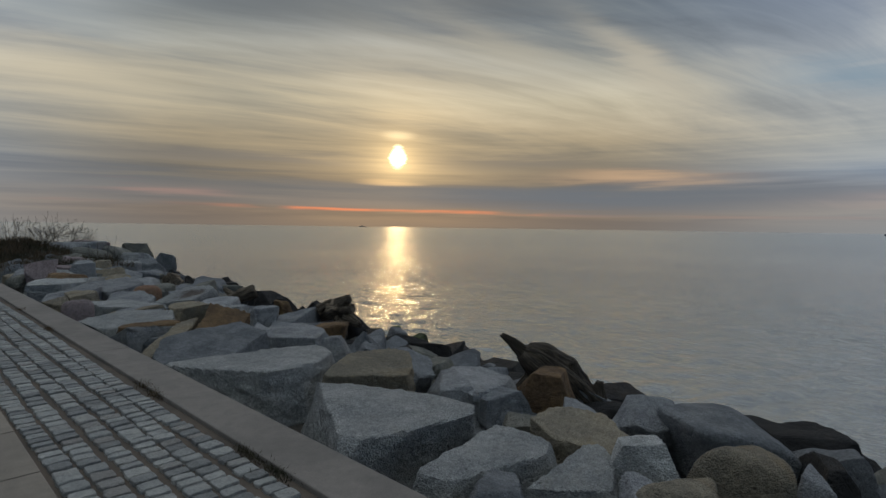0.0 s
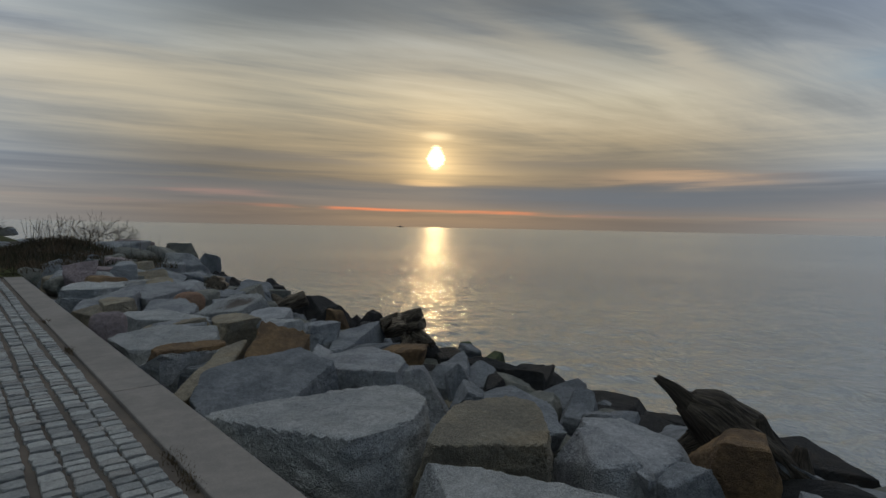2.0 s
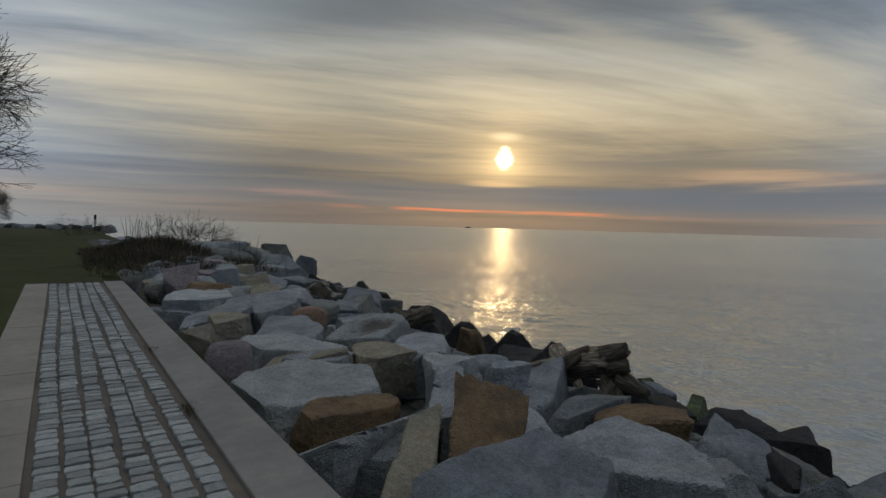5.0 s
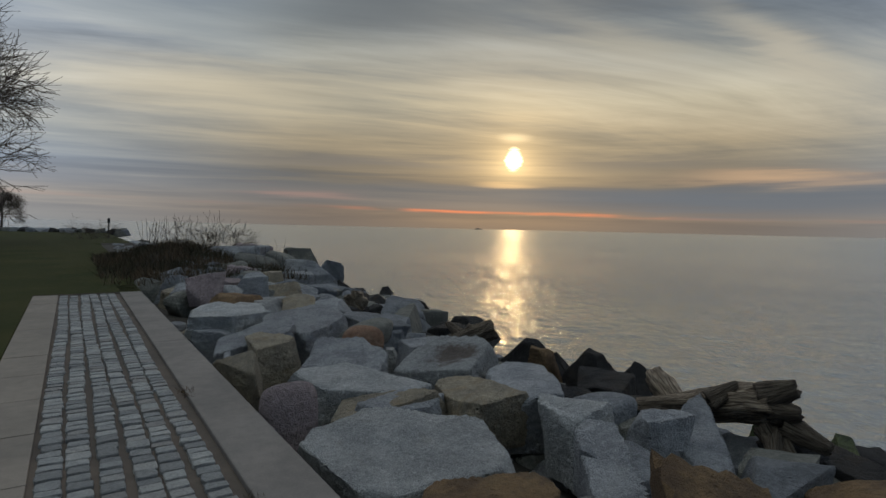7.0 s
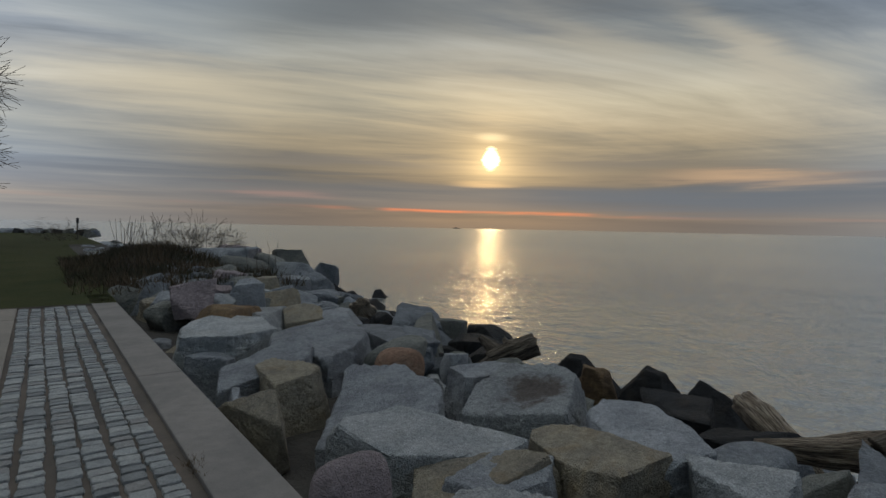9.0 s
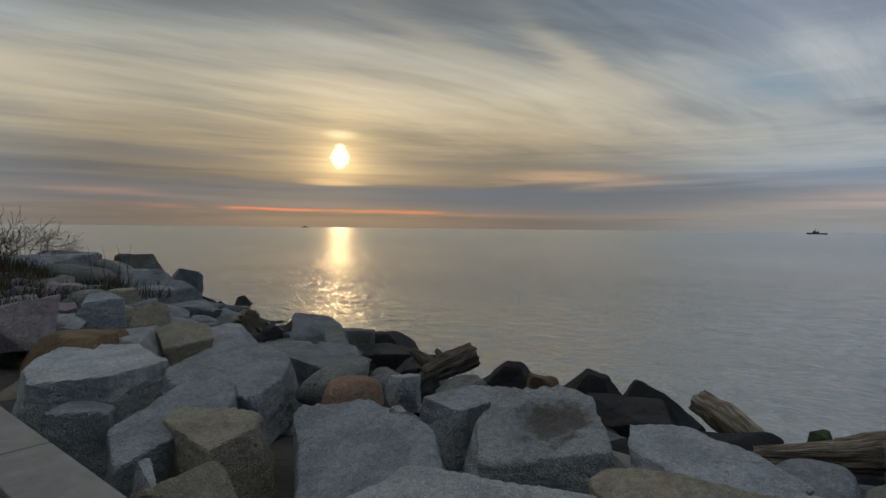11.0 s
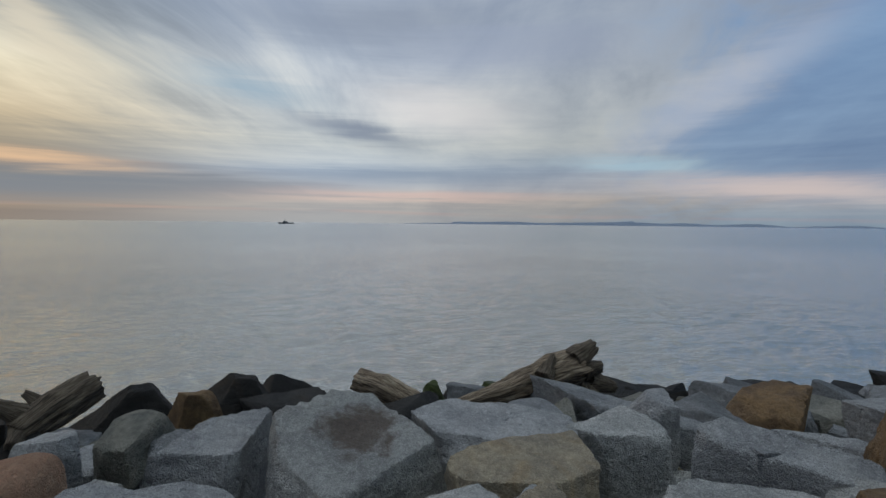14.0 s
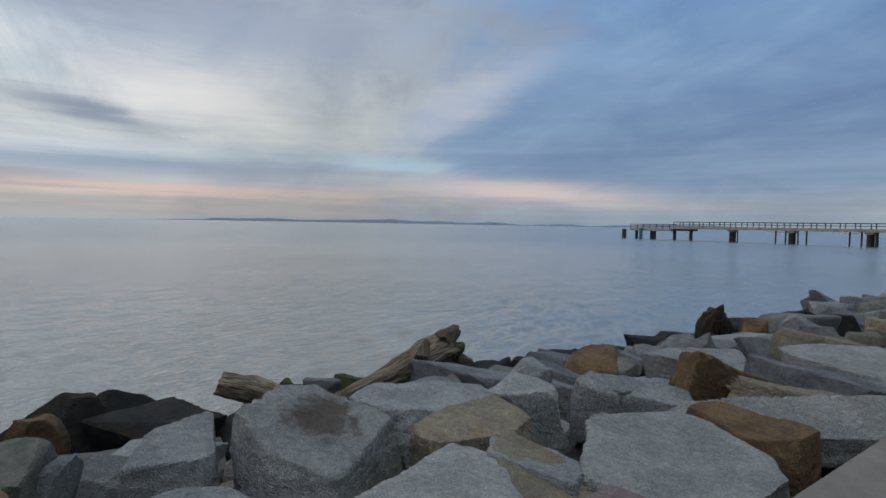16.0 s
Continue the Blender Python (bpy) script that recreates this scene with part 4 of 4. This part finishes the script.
driftwood("long silver-brown driftwood trunk with broken root end", [(6.75, 10.75, -0.56, 0.06), (6.72, 10.1, -0.40, 0.13), (6.74, 9.5, -0.22, 0.19), (6.78, 9.12, -0.14, 0.22)],
          [[(6.7, 9.25, -0.06, 0.14), (6.76, 8.98, 0.09, 0.08)], [(6.7, 9.2, -0.2, 0.14), (6.72, 8.92, -0.14, 0.07)], [(6.75, 9.1, -0.3, 0.14), (6.80, 8.68, -0.42, 0.06)], [(6.7, 9.2, -0.35, 0.13), (6.55, 8.85, -0.66, 0.06)], [(6.5, 9.7, -0.2, 0.10), (6.7, 9.5, 0.0, 0.04)], [(6.7, 9.15, -0.4, 0.12), (6.4, 9.0, -0.5, 0.05)]], 11)
driftwood("short weathered driftwood log with flaking bark", [(8.35, 11.62, -0.62, 0.15), (8.1, 11.3, -0.68, 0.19), (7.85, 10.75, -0.95, 0.13), (7.8, 10.5, -1.15, 0.07)], [], 23)
driftwood("dark upright root stump of washed-up tree", [(6.55, 2.95, -1.15, 0.16), (6.3, 3.3, -0.72, 0.27), (6.05, 3.62, -0.36, 0.29), (5.88, 3.85, -0.10, 0.21), (5.80, 3.98, -0.01, 0.12)],
          [[(5.84, 3.9, -0.08, 0.11), (5.70, 4.08, 0.12, 0.06), (5.62, 4.18, 0.20, 0.03)], [(6.0, 3.68, -0.16, 0.12), (5.96, 3.70, 0.02, 0.04)], [(6.18, 3.45, -0.36, 0.14), (6.14, 3.46, -0.10, 0.05)],
           [(6.35, 3.2, -0.6, 0.14), (6.35, 3.18, -0.35, 0.05)], [(5.95, 3.9, -0.4, 0.13), (5.85, 4.1, -0.55, 0.05)]], 37, WET_WOOD)
driftwood("split driftwood log with dark roots between wet rocks", [(7.55, 14.5, -0.32, 0.16), (7.25, 14.72, -0.46, 0.17), (6.95, 14.95, -0.62, 0.13)],
          [[(7.1, 14.9, -0.5, 0.12), (7.0, 15.25, -0.28, 0.05)], [(7.0, 14.95, -0.6, 0.12), (6.7, 14.9, -0.62, 0.05)], [(7.25, 14.75, -0.5, 0.1), (7.4, 15.1, -0.33, 0.04)]], 41, BROWN_WOOD)
driftwood("sawn log end lying among boulders", [(7.0, 19.4, -0.38, 0.26), (7.6, 20.6, -0.55, 0.26)], [], 53)


# ---------------------------------------------------------------- plants
def build_twig(n, s):
    at = n.node("ShaderNodeNewGeometry").outputs["Position"]
    n.put(s.inputs["Base Color"], n.mix(n.noise(at, 4.0, 3.0), (0.045, 0.035, 0.028, 1), (0.13, 0.10, 0.075, 1)))
    n.put(s.inputs["Roughness"], 0.9)


TWIG = material("bare_twigs", build_twig)


def build_straw(n, s):
    at = n.node("ShaderNodeNewGeometry").outputs["Position"]
    n.put(s.inputs["Base Color"], n.mix(n.step(n.noise(at, 1.2, 4.0), 0.35, 0.65), (0.045, 0.042, 0.022, 1), (0.13, 0.088, 0.052, 1)))
    n.put(s.inputs["Roughness"], 0.95)


STRAW = material("dry_weeds", build_straw)


class Tubes:
    """Many thin tapered sticks in one mesh."""

    def __init__(self):
        self.verts, self.faces = [], []

    def stick(self, a, b, r0, r1, sides=4):
        way = (b - a).normalized()
        u = way.orthogonal().normalized()
        v = way.cross(u)
        base = len(self.verts)
        for p, r in ((a, r0), (b, r1)):
            for j in range(sides):
                t = 2 * math.pi * j / sides
                self.verts.append(p + (u * math.cos(t) + v * math.sin(t)) * r)
        for j in range(sides):
            k = (j + 1) % sides
            self.faces.append((base + j, base + k, base + sides + k, base + sides + j))

    def grow(self, rng, p, way, length, radius, depth, spread, rise, kids=3, thin=0.004):
        """A branch in short crooked pieces with smaller ones growing from it."""
        pieces = 4
        for i in range(pieces):
            way = (way + Vector((rng.gauss(0, 0.16), rng.gauss(0, 0.16), rng.gauss(0, 0.12) + rise))).normalized()
            q = p + way * (length / pieces)
            r = max(radius * (1 - 0.16), thin)
            self.stick(p, q, radius, r, 6 if radius > 0.05 else 3)
            p, radius = q, r
            if depth > 0 and i > 0:
                for _ in range(kids if i == pieces - 1 else max(1, kids - 1)):
                    side = Vector((rng.gauss(0, 1), rng.gauss(0, 1), rng.gauss(0, 0.7))).normalized()
                    self.grow(rng, p, (way + side * spread).normalized(), length * rng.uniform(0.5, 0.75), max(radius * 0.58, thin), depth - 1, spread, rise, kids, thin)


def bare_tree(x, y, height, seed, depth, label):
    rng = random.Random(seed)
    tree = tagged(new("tree"), label, "tree", "bare trees on the lawn")
    tree.location = (x, y, 0)
    t = Tubes()
    t.stick(Vector((0, 0, -0.2)), Vector((0.1, 0, height * 0.25)), height * 0.028, height * 0.020, 10)
    t.stick(Vector((0.1, 0, height * 0.25)), Vector((-0.1, 0.1, height * 0.55)), height * 0.020, height * 0.010, 10)
    mesh_object("trunk", t.verts, t.faces, TWIG, True, tree)
    t = Tubes()
    for i in range(30):
        a = i * 2.4 + rng.uniform(-0.3, 0.3)
        u = i / 29
        start = Vector((0.1 - 0.2 * u, 0.1 * u, height * (0.25 + 0.30 * u)))
        way = Vector((math.cos(a), math.sin(a), 0.15 + 0.9 * u + rng.uniform(-0.15, 0.25))).normalized()
        t.grow(rng, start, way, height * rng.uniform(0.23, 0.29) * (1.08 - 0.3 * u), height * 0.010, depth, 0.75, 0.02, 3, 0.0008 * height)
    mesh_object("crown", t.verts, t.faces, TWIG, False, tree)


bare_tree(-8.9, 50.0, 18.5, 3, 3, "tall bare winter tree with fine twigs on lawn")
bare_tree(-8.4, 120.0, 7.0, 9, 3, "small bare rounded winter tree across the lawn")


def shrub(x, y, z, height, width, seed, label, upright=False):
    rng = random.Random(seed)
    bush = tagged(new("shrub"), label, "shrub", "bare shrubs on the mound")
    bush.location = (x, y, z)
    t = Tubes()
    for i in range(26 if upright else 16):
        a = rng.uniform(0, 6.28)
        p = Vector((math.cos(a) * width * 0.35 * rng.random(), math.sin(a) * width * 0.35 * rng.random(), -0.1))
        if upright:
            way = Vector((rng.gauss(0, 0.14), rng.gauss(0, 0.14), 1)).normalized()
            t.stick(p, p + way * height * rng.uniform(0.6, 1.05), 0.011, 0.005, 3)
        else:
            way = Vector((math.cos(a) * 1.0, math.sin(a) * 1.0, rng.uniform(0.5, 1.3))).normalized()
            t.grow(rng, p, way, height * rng.uniform(0.6, 0.9), 0.014, 2, 0.8, 0.0, 2, 0.005)
    mesh_object("crown", t.verts, t.faces, TWIG, False, bush)


shrub(4.6, 26.8, 0.62, 1.0, 1.9, 2, "bare tangled shrub growing on weedy mound")
shrub(5.5, 27.6, 0.62, 0.75, 1.6, 4, "bare tangled shrub growing on weedy mound")
shrub(3.3, 27.2, 0.55, 1.25, 1.7, 5, "tall upright dry stems on weedy mound", True)
shrub(2.1, 58.0, 0.0, 1.3, 2.6, 6, "bare low shrub beside shore rocks")
shrub(3.1, 60.0, 0.0, 1.2, 2.2, 8, "bare low shrub beside shore rocks")
for i in range(4):
    stem = Tubes()
    rng = random.Random(60 + i)
    p = Vector((0, 0, 0))
    for j in range(3):
        q = p + Vector((rng.gauss(0, 0.04), rng.gauss(0, 0.04), 0.28))
        stem.stick(p, q, 0.009 - 0.002 * j, 0.007 - 0.002 * j, 4)
        p = q
    ob = mesh_object("dry_stem", stem.verts, stem.faces, TWIG)
    ob.location = (5.4 + 0.35 * i, 22.6 + 0.3 * i, 0.25)
    tagged(ob, "thin dry plant stem rising between boulders", "plant stem", "dry stems")


def weeds():
    """Dry grass and weeds over the mound at the end of the kerb."""
    rng = random.Random(12)
    verts, faces = [], []
    for _ in range(15000):
        x, y = rng.uniform(1.6, 6.6), rng.uniform(21.6, 32.0)
        z = mound(x, y)
        if z < 0.03 and rng.random() < 0.75:
            continue
        h, a = rng.uniform(0.10, 0.38), rng.uniform(0, 6.28)
        lean = Vector((rng.gauss(0, 0.12), rng.gauss(0, 0.12), h))
        w = Vector((math.cos(a), math.sin(a), 0)) * rng.uniform(0.006, 0.018)
        p = Vector((x, y, z - 0.03))
        b = len(verts)
        verts += [p - w, p + w, p + lean * 0.6 + w * 0.6, p + lean]
        faces += [(b, b + 1, b + 2), (b, b + 2, b + 3)]
    ob = mesh_object("dry_weeds", verts, faces, STRAW)
    tagged(ob, "dry brown weeds and grass covering a low mound", "weeds", kind="stuff")


weeds()


def tuft(x, y, seed):
    rng = random.Random(seed)
    verts, faces = [], []
    for _ in range(170):
        p = Vector((rng.gauss(0, 0.03), rng.gauss(0, 0.10), -0.01))
        a, h = rng.uniform(0, 6.28), rng.uniform(0.015, 0.05)
        w = Vector((math.cos(a), math.sin(a), 0)) * 0.004
        b = len(verts)
        verts += [p - w, p + w, p + Vector((rng.gauss(0, 0.02), rng.gauss(0, 0.02), h))]
        faces.append((b, b + 1, b + 2))
    ob = mesh_object("grass_tuft", verts, faces, STRAW)
    ob.location = (x, y, 0)
    tagged(ob, "small dry grass tuft in kerb joint", "grass tuft", "tufts along the kerb", "stuff")


for x, y, seed in ((1.82, 5.2, 1), (1.84, 5.55, 2), (1.80, 3.4, 3), (1.80, 3.0, 6), (1.81, 9.55, 4), (1.85, 12.0, 5)):
    tuft(x, y, seed)


# ---------------------------------------------------------------- far shore of the lawn
def far_rocks():
    rng = random.Random(31)
    for i in range(44):
        x = 6.6 - i * 0.72 + rng.uniform(-0.2, 0.2)
        y = 86.0 + max(0, i - 8) * 0.3 + rng.uniform(-1.0, 1.0)
        s = rng.uniform(0.6, 1.3)
        boulder(x, y, 0.02, s * 1.3, s, 0.9, (rng.uniform(-12, 12), rng.uniform(-12, 12), rng.uniform(0, 180)), rng.choice([SLATE, GREY, DARK, OLIVE, GREY]), 700 + i, k=8)


far_rocks()
POST = material("painted_steel", concrete((0.10, 0.10, 0.10, 1), (0.07, 0.07, 0.07, 1)))
sign = tagged(new("signpost"), "slim dark signpost with small plate on lawn", "signpost")
sign.location = (3.6, 61.0, 0)
part("post", rod(bmesh.new(), (0, 0, -0.1), (0, 0, 1.75), 0.04), POST, sign)
part("plate", box(bmesh.new(), -0.10, 0.10, -0.02, 0.02, 1.30, 1.72, 0.008), POST, sign)


# ---------------------------------------------------------------- pier
def build_pierwood(n, s):
    at = n.node("ShaderNodeNewGeometry").outputs["Position"]
    a = n.noise(at, 0.9, 5.0, 0.65)
    n.put(s.inputs["Base Color"], n.mix(n.step(a, 0.35, 0.65), (0.30, 0.27, 0.22, 1), (0.46, 0.42, 0.36, 1)))
    n.put(s.inputs["Roughness"], 0.9)


PIER_WOOD = material("pier_timber", build_pierwood)
PIER_RAIL = material("pier_railing", concrete((0.13, 0.135, 0.135, 1), (0.09, 0.095, 0.10, 1), 3.0))
PIER_DARK = material("pier_piles", concrete((0.09, 0.075, 0.06, 1), (0.05, 0.045, 0.04, 1), 3.0))
PIER_BLUE = material("blue_steel", concrete((0.05, 0.22, 0.36, 1), (0.04, 0.17, 0.28, 1), 3.0))


def make_pier():
    pier = tagged(new("pier"), "long timber fishing pier on piles with railing", "pier")
    y0, y1 = -140.6, -136.9
    low, top = 1.20, 1.95
    part("lower_deck", box(bmesh.new(), 92.5, 106.0, y0, y1, low - 0.75, low), PIER_WOOD, pier)
    part("deck", box(bmesh.new(), -60, 91.5, y0, y1, top - 0.75, top), PIER_WOOD, pier)
    bm = bmesh.new()
    rod(bm, (92.0, y1 - 1.5, low - 0.3), (88.5, y1 - 1.5, top - 0.3), 0.35)
    part("ramp", bm, PIER_WOOD, pier)
    part("pier_head", box(bmesh.new(), 85.6, 92.4, y0 + 0.6, y1 - 0.6, top - 1.35, top - 0.76), PIER_DARK, pier)

    def railing(x0, x1, z, n):
        for y in (y0 + 0.15, y1 - 0.15):
            for i in range(n + 1):
                x = x0 + (x1 - x0) * i / n
                part("railing_post", box(bmesh.new(), x - 0.09, x + 0.09, y - 0.09, y + 0.09, z, z + 1.25), PIER_RAIL, pier)
            for h, r in ((1.25, 0.09), (0.65, 0.06)):
                part("rail", box(bmesh.new(), x0, x1, y - r, y + r, z + h - r, z + h + r), PIER_RAIL, pier)

    railing(92.6, 105.9, low, 6)
    railing(-40.0, 91.4, top, 44)
    mid = (y0 + y1) / 2
    for x in (104.9, 99.6, 98.6, 92.0, 86.9):
        part("piling", rod(bmesh.new(), (x, mid, -4.0), (x, mid, low - 0.7 if x > 92.2 else top - 1.3), 0.48, sides=10), PIER_DARK, pier)
    for x in (75.0, 60.3, 44.1, 27.0, 10.0, -8.0):
        for side in (-0.55, 0.55):
            part("piling", rod(bmesh.new(), (x + 0.35 * side, mid + side, -4.0), (x + 0.35 * side, mid + side, top - 1.2), 0.42, sides=10), PIER_DARK, pier)
        part("pile_cap", box(bmesh.new(), x - 0.8, x + 0.8, y0 + 0.5, y1 - 0.5, top - 1.25, top - 0.755, 0.05), PIER_WOOD, pier)
        part("brace_piling", rod(bmesh.new(), (x - 1.4, mid, -4.0), (x - 1.3, mid, top - 0.7), 0.17, sides=8), PIER_DARK, pier)
    for x in (63.7, 61.4, 56.7, 47.8, 45.5, 42.8, 37.0):
        part("fender_piling", rod(bmesh.new(), (x, mid + 1.0, -4.0), (x, mid + 1.0, top - 0.5), 0.20, sides=8), PIER_DARK, pier)
    part("mooring_post", rod(bmesh.new(), (109.3, -138.5, -4.0), (109.3, -138.5, 0.9), 0.7, sides=10), PIER_DARK, pier)
    part("mooring_post", rod(bmesh.new(), (101.5, y1 + 0.9, -4.0), (101.5, y1 + 0.9, 1.3), 0.55, sides=10), PIER_BLUE, pier, "blue painted steel mooring pile")


make_pier()
WHITE = material("white_paint", concrete((0.78, 0.78, 0.78, 1), (0.66, 0.67, 0.68, 1), 4.0))
# bluish grey with the haze over the water put into the paint colour
SHIP = material("ship_grey", concrete((0.17, 0.19, 0.22, 1), (0.13, 0.15, 0.18, 1), 2.0))


def ship(x, y, yaw, length, label, paint=SHIP):
    """A small working ship: hull with raised bow, wheelhouse, deckhouse, mast, funnel."""
    s = tagged(new("ship"), label, "ship")
    s.matrix_world = pose(x, y, WATER_Z, 0, 0, yaw)
    n = 14
    verts, faces = [], []
    for i in range(n + 1):
        u = i / n
        half = length * 0.10 * (1 - max(0, (u - 0.62) / 0.38) ** 2.2) * (0.8 + 0.2 * min(1, u * 6)) + 0.02
        deck = length * (0.075 + 0.065 * max(0, u - 0.45) ** 1.5)
        xx = (u - 0.5) * length
        verts += [(xx, -half * 0.8, -0.3), (xx, -half, deck), (xx, half, deck), (xx, half * 0.8, -0.3)]
    for i in range(n):
        for j in range(4):
            a, b = i * 4 + j, i * 4 + (j + 1) % 4
            faces.append((a, b, b + 4, a + 4))
    faces += [(3, 2, 1, 0), (n * 4, n * 4 + 1, n * 4 + 2, n * 4 + 3)]
    mesh_object("hull", verts, faces, paint, False, s)
    L = length
    part("deckhouse", box(bmesh.new(), -0.10 * L, 0.22 * L, -0.07 * L, 0.07 * L, 0.075 * L, 0.15 * L, 0.3), paint, s)
    part("wheelhouse", box(bmesh.new(), 0.04 * L, 0.17 * L, -0.06 * L, 0.06 * L, 0.15 * L, 0.21 * L, 0.2), paint, s)
    part("funnel", rod(bmesh.new(), (-0.04 * L, 0, 0.15 * L), (-0.05 * L, 0, 0.215 * L), 0.02 * L), paint, s)
    part("mast", rod(bmesh.new(), (0.07 * L, 0, 0.2 * L), (0.07 * L, 0, 0.34 * L), 0.008 * L, 0.004 * L), paint, s)


ship(997, 78, 100, 26, "small grey work ship on the horizon")
ship(1520, 1970, 150, 32, "low dark ship far out near the sunset")
ship(267, -634, 20, 22, "white passenger boat far beyond the pier", WHITE)
ship(207, -656, 20, 18, "small white boat far beyond the pier", WHITE)


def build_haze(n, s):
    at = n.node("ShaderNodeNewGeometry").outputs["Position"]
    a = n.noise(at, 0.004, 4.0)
    # distance haze is mixed into the base colour: blue-grey instead of wooded land
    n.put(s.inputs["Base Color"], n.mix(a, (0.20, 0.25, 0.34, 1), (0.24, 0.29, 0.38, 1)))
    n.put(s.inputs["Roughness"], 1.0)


HAZE = material("hazy_hills", build_haze)


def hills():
    """Low wooded shore across the bay, the blue haze of distance painted into its colour."""
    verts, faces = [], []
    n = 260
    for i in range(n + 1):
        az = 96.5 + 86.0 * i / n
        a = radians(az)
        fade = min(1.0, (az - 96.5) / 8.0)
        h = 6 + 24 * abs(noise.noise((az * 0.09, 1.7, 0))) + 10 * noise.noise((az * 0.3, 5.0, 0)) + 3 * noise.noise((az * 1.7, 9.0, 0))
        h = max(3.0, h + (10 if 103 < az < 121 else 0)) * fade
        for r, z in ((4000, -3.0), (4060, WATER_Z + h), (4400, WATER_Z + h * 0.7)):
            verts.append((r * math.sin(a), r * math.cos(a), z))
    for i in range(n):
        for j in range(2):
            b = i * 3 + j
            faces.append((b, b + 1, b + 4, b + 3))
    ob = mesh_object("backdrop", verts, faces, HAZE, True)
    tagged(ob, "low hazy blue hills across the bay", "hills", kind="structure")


hills()


# ---------------------------------------------------------------- paving pieces
def make_slabs():
    strip = tagged(new("pavement"), "row of pale concrete slabs beside cobbled strip", "pavement", kind="structure")
    rng = random.Random(2)
    y = -9.0
    while y < WALK_END - 0.05:
        end = min(y + 0.93, WALK_END + 0.05)
        part("slab", box(bmesh.new(), SLAB_IN, SLAB_OUT, y + 0.004, end - 0.004, -0.12, 0.001 + rng.uniform(-0.003, 0.003), 0.008), SLAB, strip)
        y = end
    x = SLAB_IN - 0.01
    while x > -14:
        part("slab", box(bmesh.new(), x - 0.92, x, 20.45, 20.9, -0.12, 0.006, 0.008), SLAB, strip)
        x -= 0.93


make_slabs()


def sett_mesh(rng):
    """One split granite sett of unit plan: uneven rounded head, 5 by 5 points and a skirt."""
    n = 5
    verts, faces = [], []
    for i in range(n):
        for j in range(n):
            u, v = (-1, -0.92, 0, 0.92, 1)[i], (-1, -0.92, 0, 0.92, 1)[j]
            edge = max(abs(u), abs(v))
            k = 1 - 0.09 * (abs(u) * abs(v)) ** 3
            z = -0.008 * (edge > 0.95) + rng.uniform(-0.003, 0.003)
            verts.append((u * 0.5 * k * (1 + rng.uniform(-0.05, 0.05) * (edge > 0.9)), v * 0.5 * k * (1 + rng.uniform(-0.06, 0.06) * (edge > 0.9)), z))
    for i in range(n - 1):
        for j in range(n - 1):
            a = i * n + j
            faces.append((a, a + n, a + n + 1, a + 1))
    ring = [i * n for i in range(n)] + [(n - 1) * n + j for j in range(1, n)] + [i * n + n - 1 for i in range(n - 2, -1, -1)] + [j for j in range(n - 2, 0, -1)]
    base = len(verts)
    for r in ring:
        x, y, z = verts[r]
        verts.append((x * 1.02, y * 1.02, -0.07))
    m = len(ring)
    for j in range(m):
        faces.append((ring[j], base + j, base + (j + 1) % m, ring[(j + 1) % m]))
    return verts, [f[::-1] for f in faces]


def make_setts():
    strip = tagged(new("cobbled_path"), "strip of worn grey granite setts in columns", "paving", kind="structure")
    rng = random.Random(17)
    shapes = []
    for i in range(14):
        verts, faces = sett_mesh(rng)
        me = bpy.data.meshes.new("sett")
        me.from_pydata(verts, [], faces)
        me.materials.append(SETT)
        me.update()
        me.calc_loop_triangles()
        shapes.append((me, np.array(verts), faces))
    rest_v, rest_f, made = [], [], 0
    columns = 6
    pitch = (KERB_IN - 0.07 - SLAB_OUT - 0.02) / columns
    for c in range(columns):
        y = -9.0 + rng.uniform(0, 0.15)
        wander = rng.uniform(0, 6)
        while y < WALK_END - 0.1:
            l = rng.choice((0.09, 0.10, 0.11, 0.12, 0.14))
            x = SLAB_OUT + 0.02 + pitch * (c + 0.5) + 0.012 * math.sin(y * 0.9 + wander) + rng.uniform(-0.006, 0.006)
            w = pitch - rng.uniform(0.018, 0.042)
            m = pose(x, y + l / 2, rng.uniform(-0.006, 0.006), rng.uniform(-1.2, 1.2), rng.uniform(-1.2, 1.2), rng.uniform(-4, 4)) @ Matrix.Diagonal((w, l - rng.uniform(0.004, 0.016), 1, 1))
            me, v, f = shapes[rng.randrange(len(shapes))]
            if 3.4 < y < 9.8 and made < 300:
                ob = new("sett", me)
                ob.parent = strip
                ob.matrix_local = m
                made += 1
            else:
                base = len(rest_v)
                a = np.array(m)
                rest_v += (v @ a[:3, :3].T + a[:3, 3]).tolist()
                rest_f += [tuple(i + base for i in q) for q in f]
            y += l + rng.uniform(0.006, 0.016)
    ob = mesh_object("sett_field", rest_v, rest_f, SETT, False, strip)
    tagged(ob, "more worn grey granite setts", kind="stuff")


make_setts()
